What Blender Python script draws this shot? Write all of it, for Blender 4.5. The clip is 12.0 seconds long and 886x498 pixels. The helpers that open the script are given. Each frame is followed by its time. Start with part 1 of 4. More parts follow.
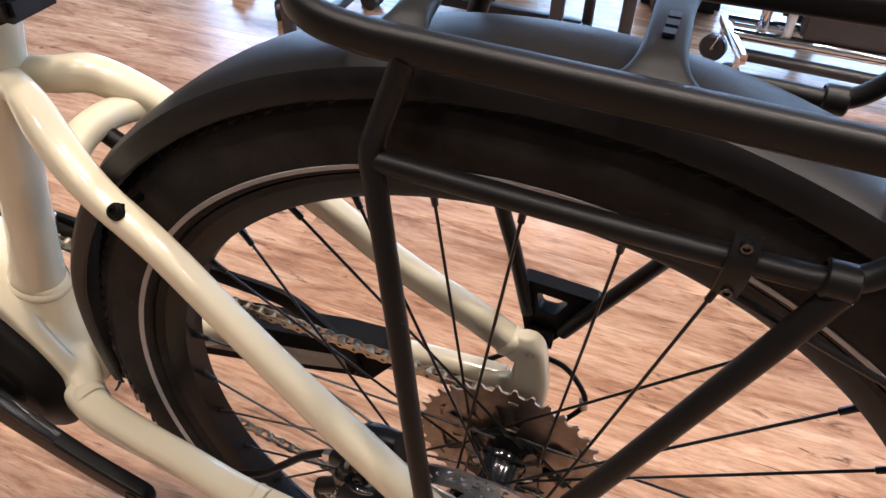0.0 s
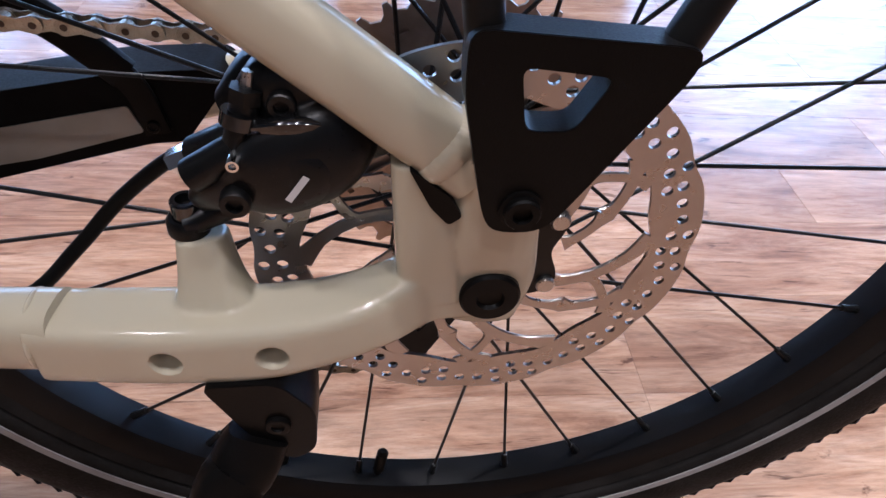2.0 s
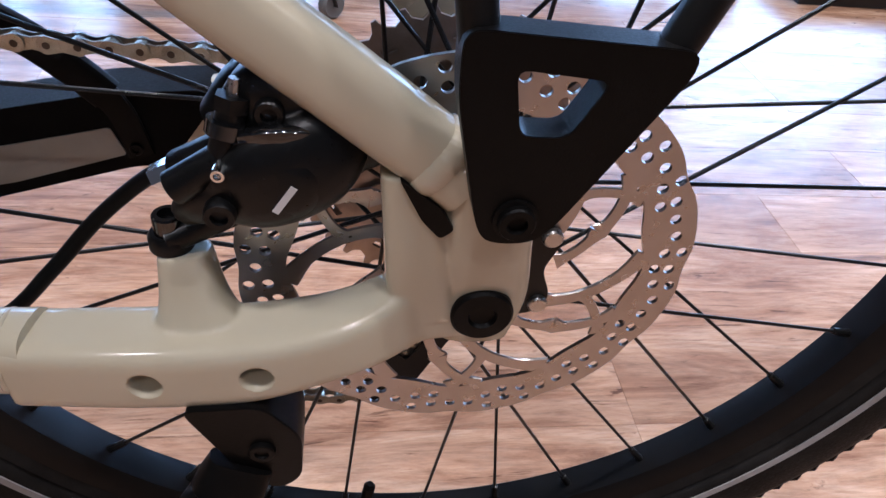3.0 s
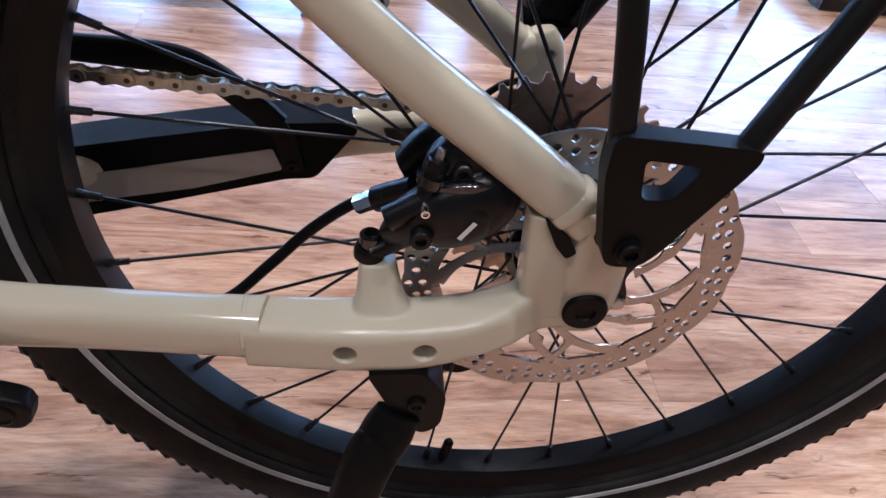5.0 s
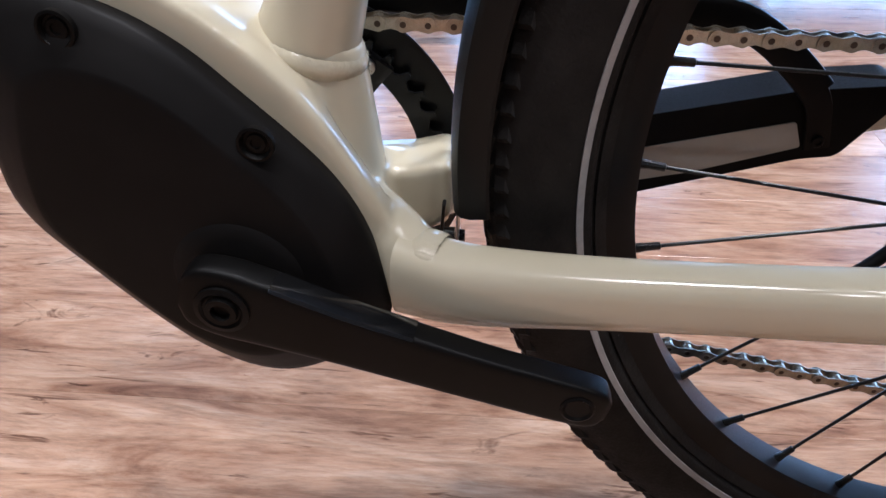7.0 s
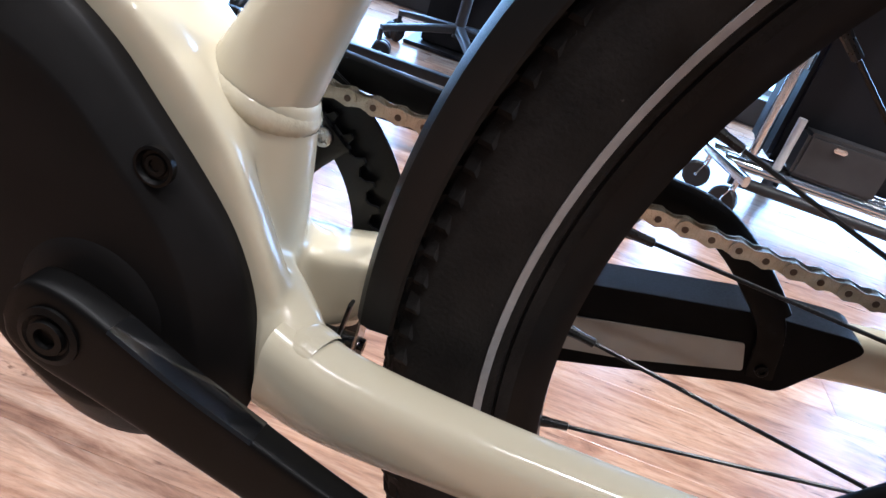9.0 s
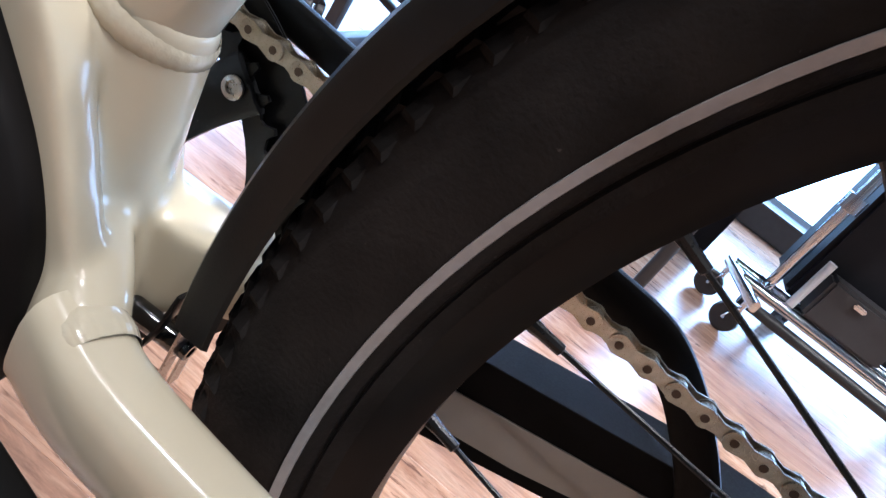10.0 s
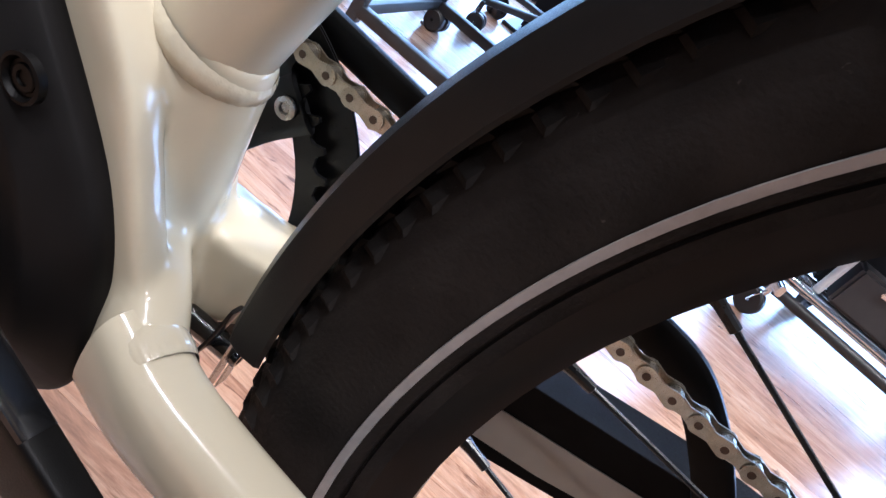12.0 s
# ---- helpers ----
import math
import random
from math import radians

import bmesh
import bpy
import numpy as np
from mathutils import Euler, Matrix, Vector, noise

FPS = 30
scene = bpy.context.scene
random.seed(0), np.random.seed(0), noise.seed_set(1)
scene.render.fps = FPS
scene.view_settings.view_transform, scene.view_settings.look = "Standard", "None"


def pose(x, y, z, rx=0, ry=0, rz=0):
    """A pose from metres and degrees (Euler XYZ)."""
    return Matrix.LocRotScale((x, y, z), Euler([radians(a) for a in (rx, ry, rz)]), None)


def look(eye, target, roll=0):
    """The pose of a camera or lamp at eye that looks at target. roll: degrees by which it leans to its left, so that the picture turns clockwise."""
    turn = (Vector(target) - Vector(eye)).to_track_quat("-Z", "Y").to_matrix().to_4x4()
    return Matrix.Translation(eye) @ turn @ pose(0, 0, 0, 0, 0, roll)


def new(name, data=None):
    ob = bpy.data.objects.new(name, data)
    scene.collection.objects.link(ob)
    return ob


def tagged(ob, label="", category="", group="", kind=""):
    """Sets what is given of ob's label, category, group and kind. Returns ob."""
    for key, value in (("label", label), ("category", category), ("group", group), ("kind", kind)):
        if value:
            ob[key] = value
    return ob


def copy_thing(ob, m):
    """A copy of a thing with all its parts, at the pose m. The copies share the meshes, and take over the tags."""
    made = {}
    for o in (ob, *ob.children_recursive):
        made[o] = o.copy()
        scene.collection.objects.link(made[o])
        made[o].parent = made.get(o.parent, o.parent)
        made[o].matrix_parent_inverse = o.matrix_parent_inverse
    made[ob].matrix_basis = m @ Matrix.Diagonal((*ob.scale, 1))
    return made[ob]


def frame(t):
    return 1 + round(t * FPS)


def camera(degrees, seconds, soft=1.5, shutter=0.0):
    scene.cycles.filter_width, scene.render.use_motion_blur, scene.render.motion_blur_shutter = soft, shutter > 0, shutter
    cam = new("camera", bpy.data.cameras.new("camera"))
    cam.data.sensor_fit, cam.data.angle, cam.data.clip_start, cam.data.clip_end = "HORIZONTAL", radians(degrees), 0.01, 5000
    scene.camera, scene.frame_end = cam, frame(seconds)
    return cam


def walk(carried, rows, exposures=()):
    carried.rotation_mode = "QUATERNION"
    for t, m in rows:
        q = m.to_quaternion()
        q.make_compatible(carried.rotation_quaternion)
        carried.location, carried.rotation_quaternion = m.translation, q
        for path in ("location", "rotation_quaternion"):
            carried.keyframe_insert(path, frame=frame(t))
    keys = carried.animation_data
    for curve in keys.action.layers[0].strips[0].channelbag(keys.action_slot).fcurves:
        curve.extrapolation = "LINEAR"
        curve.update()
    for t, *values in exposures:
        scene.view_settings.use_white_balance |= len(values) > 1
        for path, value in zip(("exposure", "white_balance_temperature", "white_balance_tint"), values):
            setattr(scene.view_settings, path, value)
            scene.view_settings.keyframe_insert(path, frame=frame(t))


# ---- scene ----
cam = camera(63.9, 12.0)
PATH = [
    (0, (0.057, -0.28, 0.834), (-0.463, 1.103, -0.514), 1.4),
    (0.3, (0.034, -0.328, 0.828), (-0.283, 1.1, -0.537), 4.6),
    (0.5, (0.021, -0.338, 0.808), (-0.179, 1.098, -0.57), 5.5),
    (0.8, (-0.001, -0.332, 0.74), (-0.042, 1.126, -0.629), 7.4),
    (1, (-0.018, -0.313, 0.689), (0.063, 1.138, -0.686), 7.9),
    (1.5, (-0.041, -0.281, 0.584), (0.2, 1.145, -0.797), 8.7),
    (2, (-0.048, -0.267, 0.535), (0.186, 1.207, -0.797), 6.3),
    (2.5, (-0.049, -0.265, 0.523), (0.208, 1.277, -0.724), 6.0),
    (4.5, (-0.078, -0.3, 0.562), (0.222, 1.206, -0.72), 9.0),
    (5, (-0.118, -0.324, 0.592), (0.149, 1.173, -0.707), 8.8),
    (5.5, (-0.188, -0.349, 0.623), (-0.011, 1.168, -0.668), 7.3),
    (6, (-0.255, -0.335, 0.614), (-0.246, 1.225, -0.637), 2.4),
    (6.5, (-0.328, -0.306, 0.559), (-0.484, 1.258, -0.678), -1.9),
    (8.5, (-0.328, -0.312, 0.486), (-0.478, 1.425, -0.494), 4.5),
    (9, (-0.306, -0.273, 0.497), (-0.444, 1.502, -0.414), 18.2),
    (9.5, (-0.282, -0.221, 0.496), (-0.397, 1.592, -0.341), 29.2),
    (10, (-0.273, -0.195, 0.49), (-0.47, 1.59, -0.391), 36.3),
    (10.5, (-0.273, -0.186, 0.489), (-0.503, 1.562, -0.455), 39.9),
    (11, (-0.277, -0.186, 0.487), (-0.441, 1.567, -0.463), 40.8),
    (11.5, (-0.282, -0.188, 0.496), (-0.424, 1.555, -0.475), 39.9),
    (12, (-0.293, -0.2, 0.51), (-0.465, 1.525, -0.489), 39.0),
]
walk(cam, [(t, look(eye, target, roll)) for t, eye, target, roll in PATH], [(0, 0.55, 6350, 18), (1.0, 0.41, 5750, 21), (2.5, 0.31, 5450, 18), (6.0, 0.31, 5350, 17), (8.0, 0.64, 5400, 12), (9.5, 0.83, 5400, 13), (12, 0.88, 5400, 16)])

# ---- light ----
world = bpy.data.worlds.new("world")
scene.world = world
world.use_nodes = True
sky = world.node_tree.nodes.new("ShaderNodeTexSky")
sky.sky_type, sky.sun_disc, sky.sun_elevation, sky.sun_rotation = "NISHITA", False, radians(40), radians(180)
world.node_tree.links.new(sky.outputs[0], world.node_tree.nodes["Background"].inputs[0])
world.node_tree.nodes["Background"].inputs[1].default_value = 0.12
CEIL = 2.9


def strip_lamp(x, y, w, d, watts, colour):
    lamp = bpy.data.lights.new("ceiling_lamp", "AREA")
    lamp.shape, lamp.size, lamp.size_y, lamp.energy, lamp.color = "RECTANGLE", w, d, watts, colour
    ob = new("lamp_light", lamp)
    ob.matrix_world = pose(x, y, CEIL - 0.115)
    return ob


daylight = bpy.data.lights.new("window_daylight", "AREA")
daylight.shape, daylight.size, daylight.size_y, daylight.energy, daylight.color = "RECTANGLE", 6.0, 1.3, 148, (0.42, 0.67, 1.0)
new("window_daylight", daylight).matrix_world = pose(0.6, 2.66, 0.77, -90, 0, 0)
WARM = (1.0, 0.90, 0.77)
LAMPS = [(-1.5, -0.6, 16), (-0.55, -0.75, 13), (0.15, -0.6, 13), (1.1, -0.8, 16), (-1.0, 0.55, 15), (-0.2, 0.35, 20), (0.6, 0.5, 28), (1.9, 0.6, 30), (-0.2, -2.0, 9)]
for lx, ly, lw in LAMPS:
    strip_lamp(lx, ly, 0.10, 0.07, lw, WARM)


# ---- materials ----
class Nodes:
    def __init__(self, name):
        self.mat = bpy.data.materials.new(name)
        self.mat.use_nodes = True
        self.t = self.mat.node_tree
        self.b = self.t.nodes["Principled BSDF"]

    def add(self, kind, **kw):
        n = self.t.nodes.new(kind)
        for k, v in kw.items():
            n.inputs[k.replace("_", " ")].default_value = v
        return n

    def link(self, a, b):
        self.t.links.new(a, b)

    def noise(self, vec, scale, detail=3.0, rough=0.55, warp=0.0):
        n = self.add("ShaderNodeTexNoise", Scale=scale, Detail=detail, Roughness=rough, Distortion=warp)
        self.link(vec, n.inputs["Vector"])
        return n.outputs["Fac"]

    def ramp(self, fac, *stops):
        r = self.t.nodes.new("ShaderNodeValToRGB")
        while len(r.color_ramp.elements) < len(stops):
            r.color_ramp.elements.new(0.5)
        for e, (p, c) in zip(r.color_ramp.elements, stops):
            e.position = p
            e.color = (*c, 1) if isinstance(c, tuple) else (c, c, c, 1)
        self.link(fac, r.inputs[0])
        return r.outputs[0]

    def coords(self):
        return self.t.nodes.new("ShaderNodeTexCoord").outputs["Object"]

    def bump(self, height, strength, distance):
        b = self.add("ShaderNodeBump", Strength=strength, Distance=distance)
        self.link(height, b.inputs["Height"])
        self.link(b.outputs[0], self.b.inputs["Normal"])


def mat(name, colour, rough, metal=0.0, vary=0.12, scale=40.0, grain=900.0, relief=0.0, coat=0.0, spec=0.5):
    """A surface with blotches at one scale, fine grain at another, and uneven gloss."""
    m = Nodes(name)
    co = m.coords()
    big, fine = m.noise(co, scale, 4.0), m.noise(co, grain, 2.0)
    lo, hi = tuple(max(0, c * (1 - vary)) for c in colour), tuple(min(1, c * (1 + vary)) for c in colour)
    m.link(m.ramp(big, (0.3, lo), (0.7, hi)), m.b.inputs["Base Color"])
    m.link(m.ramp(fine, (0.2, max(0.02, rough * 0.8)), (0.8, min(1, rough * 1.2))), m.b.inputs["Roughness"])
    m.b.inputs["Metallic"].default_value = metal
    m.b.inputs["Coat Weight"].default_value = coat
    m.b.inputs["Coat Roughness"].default_value = 0.04
    m.b.inputs["Specular IOR Level"].default_value = spec
    if relief:
        m.bump(fine, 0.5, relief)
    return m.mat


CREAM = mat("cream_paint", (0.485, 0.433, 0.316), 0.15, vary=0.025, scale=12, grain=60, relief=0.00015, coat=0.1)
BEAD = mat("weld_paint", (0.485, 0.433, 0.316), 0.17, vary=0.03, scale=60, grain=300, relief=0.0005, coat=0.6)
BLACK = mat("black_plastic", (0.0030, 0.0028, 0.0027), 0.42, vary=0.2, grain=1500, relief=0.00010, spec=0.11)
COVER = mat("black_cover_plastic", (0.0068, 0.0062, 0.0060), 0.47, vary=0.15, grain=2500, relief=0.00008, spec=0.09)
SATIN = mat("satin_black_paint", (0.0034, 0.0034, 0.0036), 0.32, vary=0.2, grain=1200, relief=0.00006, spec=0.25)
GLOSSY = mat("gloss_black_paint", (0.004, 0.004, 0.0043), 0.10, vary=0.2, grain=500, spec=0.8)
RACK = mat("rack_black_coat", (0.0050, 0.0048, 0.0047), 0.40, vary=0.15, grain=1800, relief=0.0001, spec=0.2)
FENDER = mat("fender_black", (0.0062, 0.0059, 0.0058), 0.42, vary=0.2, scale=18, grain=1500, relief=0.00008, spec=0.2)
RIM = mat("rim_black_anodised", (0.0050, 0.0048, 0.0050), 0.36, vary=0.15, grain=900, spec=0.13)
PAD = mat("matt_rubber_pad", (0.0060, 0.0057, 0.0056), 0.58, vary=0.25, scale=30, grain=900, relief=0.0001, spec=0.05)
STRIPE = mat("reflective_stripe", (0.26, 0.25, 0.245), 0.35, vary=0.1, scale=200, grain=2600, relief=0.0001)
SPOKE = mat("spoke_black", (0.012, 0.012, 0.012), 0.3, 0.6)
STEEL = mat("brushed_steel", (0.40, 0.37, 0.35), 0.30, 1.0, vary=0.05, scale=60, grain=160)
COG = mat("cassette_steel", (0.33, 0.26, 0.21), 0.38, 1.0, vary=0.2, scale=90, grain=1500)
CHAIN = mat("chain_nickel", (0.44, 0.39, 0.31), 0.30, 1.0, vary=0.2, scale=150, grain=1800)
PIN = mat("chain_pin", (0.10, 0.075, 0.06), 0.45, 1.0)
ALLOY = mat("alloy_grey", (0.42, 0.40, 0.38), 0.3, 1.0)
CHROME = mat("chrome", (0.78, 0.79, 0.80), 0.09, 1.0, vary=0.05)
PANEL = mat("pale_label", (0.30, 0.275, 0.235), 0.42, vary=0.08)
INK = mat("grey_ink", (0.10, 0.095, 0.085), 0.5)
WHITE_INK = mat("white_ink", (0.6, 0.6, 0.6), 0.5)
WHEELGREY = mat("castor_grey", (0.10, 0.105, 0.11), 0.45)
BLACKMETAL = mat("black_metal", (0.02, 0.02, 0.022), 0.4, vary=0.2, grain=900)
CASE = mat("dark_case", (0.010, 0.010, 0.012), 0.5, vary=0.25, scale=8, spec=0.15)
GREYBOX = mat("grey_box", (0.035, 0.034, 0.036), 0.5, vary=0.2, scale=12)
PLASTER = mat("wall_plaster", (0.11, 0.105, 0.10), 0.8, vary=0.05, scale=5, grain=200, relief=0.0004)
CEILING = mat("ceiling_paint", (0.09, 0.09, 0.09), 0.85, vary=0.04, scale=3, grain=150)


def rubber():
    """Tyre rubber with cloudy dust, and a few pale flecks and scuffs."""
    m = Nodes("tyre_rubber")
    co = m.coords()
    cloud, fine, fleck = m.noise(co, 35, 4.0), m.noise(co, 500, 2.0), m.noise(co, 260, 2.0, 0.5, 0.8)
    base = m.ramp(cloud, (0.3, (0.0070, 0.0064, 0.0060)), (0.7, (0.0175, 0.0157, 0.0146)))
    x = m.t.nodes.new("ShaderNodeMix")
    x.data_type, x.blend_type = "RGBA", "ADD"
    m.link(m.ramp(fleck, (0.74, 0.0), (0.80, 0.75)), x.inputs["Factor"])
    m.link(base, x.inputs["A"])
    x.inputs["B"].default_value = (0.05, 0.046, 0.043, 1)
    m.link(x.outputs["Result"], m.b.inputs["Base Color"])
    m.link(m.ramp(fine, (0.2, 0.50), (0.8, 0.72)), m.b.inputs["Roughness"])
    m.b.inputs["Specular IOR Level"].default_value = 0.09
    m.bump(fine, 0.5, 0.0006)
    return m.mat


RUBBER = rubber()


def wood():
    """Rustic laminate: streaks along the plank, dark knots and a tone of its own for every plank."""
    m = Nodes("laminate_wood")
    pos = m.t.nodes.new("ShaderNodeNewGeometry").outputs["Position"]
    info = m.t.nodes.new("ShaderNodeObjectInfo").outputs["Random"]
    off = m.add("ShaderNodeVectorMath")
    off.operation = "MULTIPLY_ADD"
    comb = m.t.nodes.new("ShaderNodeCombineXYZ")
    for i in range(3):
        m.link(info, comb.inputs[i])
    m.link(comb.outputs[0], off.inputs[0])
    off.inputs[1].default_value = (37, 53, 11)
    m.link(pos, off.inputs[2])

    def stretched(sx, sy):
        s = m.add("ShaderNodeVectorMath")
        s.operation = "MULTIPLY"
        s.inputs[1].default_value = (sx, sy, 1)
        m.link(off.outputs[0], s.inputs[0])
        return s.outputs[0]

    streak = m.noise(stretched(4.6, 26), 1.0, 8.0, 0.68, 0.9)
    grain = m.noise(stretched(24, 190), 1.0, 6.0, 0.72)
    crack = m.noise(stretched(9, 95), 1.0, 4.0, 0.62, 0.6)
    patch = m.noise(stretched(2.6, 9), 1.0, 3.0, 0.6)
    knot = m.noise(stretched(11, 30), 1.0, 4.0, 0.6, 1.4)
    base = m.ramp(streak, (0.28, (0.16, 0.076, 0.045)), (0.42, (0.34, 0.190, 0.116)), (0.54, (0.48, 0.300, 0.195)), (0.70, (0.62, 0.440, 0.315)))

    def mix(kind, fac, a, b):
        x = m.t.nodes.new("ShaderNodeMix")
        x.data_type, x.blend_type = "RGBA", kind
        if isinstance(fac, float):
            x.inputs["Factor"].default_value = fac
        else:
            m.link(fac, x.inputs["Factor"])
        m.link(a, x.inputs["A"])
        m.link(b, x.inputs["B"])
        return x.outputs["Result"]

    col = mix("MULTIPLY", 0.55, base, m.ramp(grain, (0.33, 0.42), (0.56, 1.0)))
    col = mix("MULTIPLY", 0.6, col, m.ramp(patch, (0.3, (0.72, 0.66, 0.64)), (0.65, (1.0, 1.0, 1.0))))
    col = mix("MULTIPLY", 0.85, col, m.ramp(knot, (0.27, (0.16, 0.11, 0.10)), (0.35, (1.0, 1.0, 1.0))))
    col = mix("MULTIPLY", 0.8, col, m.ramp(crack, (0.31, (0.22, 0.16, 0.14)), (0.37, (1.0, 1.0, 1.0))))
    col = mix("MULTIPLY", 1.0, col, m.ramp(info, (0.0, (0.80, 0.76, 0.74)), (0.5, (1.0, 0.97, 0.95)), (1.0, (1.0, 1.0, 1.0))))
    m.link(col, m.b.inputs["Base Color"])
    m.link(m.ramp(grain, (0.2, 0.28), (0.8, 0.19)), m.b.inputs["Roughness"])
    m.b.inputs["Specular IOR Level"].default_value = 0.65
    m.bump(grain, 0.25, 0.0005)
    return m.mat


WOOD = wood()


def emitter(name, colour, strength):
    m = Nodes(name)
    m.b.inputs["Base Color"].default_value = (*colour, 1)
    m.b.inputs["Emission Color"].default_value = (*colour, 1)
    m.b.inputs["Emission Strength"].default_value = strength
    return m.mat


DAY = emitter("overcast_daylight", (0.50, 0.72, 1.0), 1.6)
LED = emitter("warm_led", (1.0, 0.85, 0.65), 3.0)


def glass():
    m = Nodes("window_glass")
    m.b.inputs["Transmission Weight"].default_value = 1
    m.b.inputs["Roughness"].default_value = 0.0
    m.b.inputs["IOR"].default_value = 1.02
    return m.mat


GLASS = glass()


# ---- mesh tools ----
def finish(bm, material, smooth=True, name="mesh", sharp=35):
    bmesh.ops.recalc_face_normals(bm, faces=bm.faces)
    me = bpy.data.meshes.new(name)
    if smooth:
        for f in bm.faces:
            f.smooth = True
        for e in bm.edges:
            if len(e.link_faces) == 2 and e.calc_face_angle(0) > radians(sharp):
                e.smooth = False
    bm.to_mesh(me)
    bm.free()
    me.materials.append(material)
    return me


def part(name, bm, material, parent=None, label="", m=None, smooth=True):
    """Links a bmesh, or a mesh that is shared, as one object under a thing or a part."""
    me = bm if isinstance(bm, bpy.types.Mesh) else finish(bm, material, smooth, name)
    ob = new(name, me)
    if parent:
        ob.parent = parent
    if m is not None:
        ob.matrix_basis = m
    return tagged(ob, label)


def thing(name, label, category, group="", kind="", m=None):
    ob = new(name)
    ob.empty_display_size = 0.05
    if m is not None:
        ob.matrix_basis = m
    return tagged(ob, label, category, group, kind)


def catmull(points, steps):
    p = [np.array(q, float) for q in points]
    p = [2 * p[0] - p[1], *p, 2 * p[-1] - p[-2]]
    out = []
    for i in range(1, len(p) - 2):
        for k in range(steps):
            t = k / steps
            a, b, c, d = p[i - 1 : i + 3]
            out.append(0.5 * (2 * b + (c - a) * t + (2 * a - 5 * b + 4 * c - d) * t * t + (3 * b - a - 3 * c + d) * t**3))
    return [*out, p[-2]]


def sweep(bm, rows, n=20, power=2.0, steps=6, side=(0, 1, 0), caps=True):
    """A tube through rows of (x, y, z, half width along side, half height across); power 2 is round, 4 a rounded box."""
    rows = catmull(rows, steps) if steps > 1 else [np.array(r, float) for r in rows]
    rings = []
    for i, r in enumerate(rows):
        d = Vector(rows[min(i + 1, len(rows) - 1)][:3] - rows[max(i - 1, 0)][:3]).normalized()
        s = Vector(side)
        if abs(s.dot(d)) > 0.95:
            s = Vector((0, 0, 1)) if abs(d.z) < 0.9 else Vector((1, 0, 0))
        s = (s - d * s.dot(d)).normalized()
        u = d.cross(s)
        ring = []
        for k in range(n):
            a = 2 * math.pi * k / n
            c, q = math.cos(a), math.sin(a)
            x = math.copysign(abs(c) ** (2 / power), c) * r[3]
            y = math.copysign(abs(q) ** (2 / power), q) * r[4]
            ring.append(bm.verts.new(Vector(r[:3]) + s * x + u * y))
        rings.append(ring)
    for a, b in zip(rings, rings[1:]):
        for k in range(n):
            bm.faces.new((a[k], a[(k + 1) % n], b[(k + 1) % n], b[k]))
    if caps:
        bm.faces.new(rings[0][::-1])
        bm.faces.new(rings[-1])
    return bm


def tube(points, r, n=12, steps=6, power=2.0, side=(0, 1, 0)):
    return sweep(bmesh.new(), [(*p, r, r) for p in points], n, power, steps, side)


def lathe(profile, n=96, closed=True, centre=(0, 0, 0), bm=None):
    """Turns (radius, y) pairs about the y axis."""
    bm = bm or bmesh.new()
    cx, cy, cz = centre
    rings = [[bm.verts.new((cx + r * math.sin(2 * math.pi * k / n), cy + y, cz - r * math.cos(2 * math.pi * k / n))) for k in range(n)] for r, y in profile]
    pairs = list(zip(rings, rings[1:])) + ([(rings[-1], rings[0])] if closed else [])
    for a, b in pairs:
        for k in range(n):
            bm.faces.new((a[k], a[(k + 1) % n], b[(k + 1) % n], b[k]))
    if not closed:
        bm.faces.new(rings[0])
        bm.faces.new(rings[-1][::-1])
    return bm


def plate(outline, y0, y1, holes=(), bevel=0.0, segments=2, bm=None):
    """A flat piece with holes, cut in the xz plane from (x, z) outlines, between two y."""
    own = bmesh.new()
    edges = []
    for loop in (outline, *holes):
        vs = [own.verts.new((x, y0, z)) for x, z in loop]
        edges += [own.edges.new((a, b)) for a, b in zip(vs, vs[1:] + vs[:1])]
    bmesh.ops.triangle_fill(own, use_beauty=True, use_dissolve=False, edges=edges)
    bmesh.ops.recalc_face_normals(own, faces=own.faces)
    faces = list(own.faces)
    rim = [e for e in own.edges if len(e.link_faces) == 1]
    res = bmesh.ops.extrude_face_region(own, geom=faces, use_keep_orig=True)
    top = [v for v in res["geom"] if isinstance(v, bmesh.types.BMVert)]
    for v in top:
        v.co.y = y1
    bmesh.ops.recalc_face_normals(own, faces=own.faces)
    if bevel:
        flat = [e for e in own.edges if len(e.link_faces) == 2 and e.calc_face_angle(0) > radians(60) and abs(e.verts[0].co.y - e.verts[1].co.y) < 1e-6]
        bmesh.ops.bevel(own, geom=flat, offset=bevel, segments=segments, affect="EDGES", clamp_overlap=True)
    if bm is None:
        return own
    me = bpy.data.meshes.new("tmp")
    own.to_mesh(me)
    own.free()
    bm.from_mesh(me)
    bpy.data.meshes.remove(me)
    return bm


def box(x0, x1, y0, y1, z0, z1, bevel=0.0, bm=None, turn=None):
    own = bmesh.new()
    bmesh.ops.create_cube(own, size=1)
    for v in own.verts:
        v.co = Vector(((x0 + x1) / 2 + v.co.x * (x1 - x0), (y0 + y1) / 2 + v.co.y * (y1 - y0), (z0 + z1) / 2 + v.co.z * (z1 - z0)))
    if bevel:
        bmesh.ops.bevel(own, geom=list(own.edges), offset=bevel, segments=2, affect="EDGES")
    if turn is not None:
        own.transform(turn)
    if bm is None:
        return own
    me = bpy.data.meshes.new("tmp")
    own.to_mesh(me)
    own.free()
    bm.from_mesh(me)
    bpy.data.meshes.remove(me)
    return bm


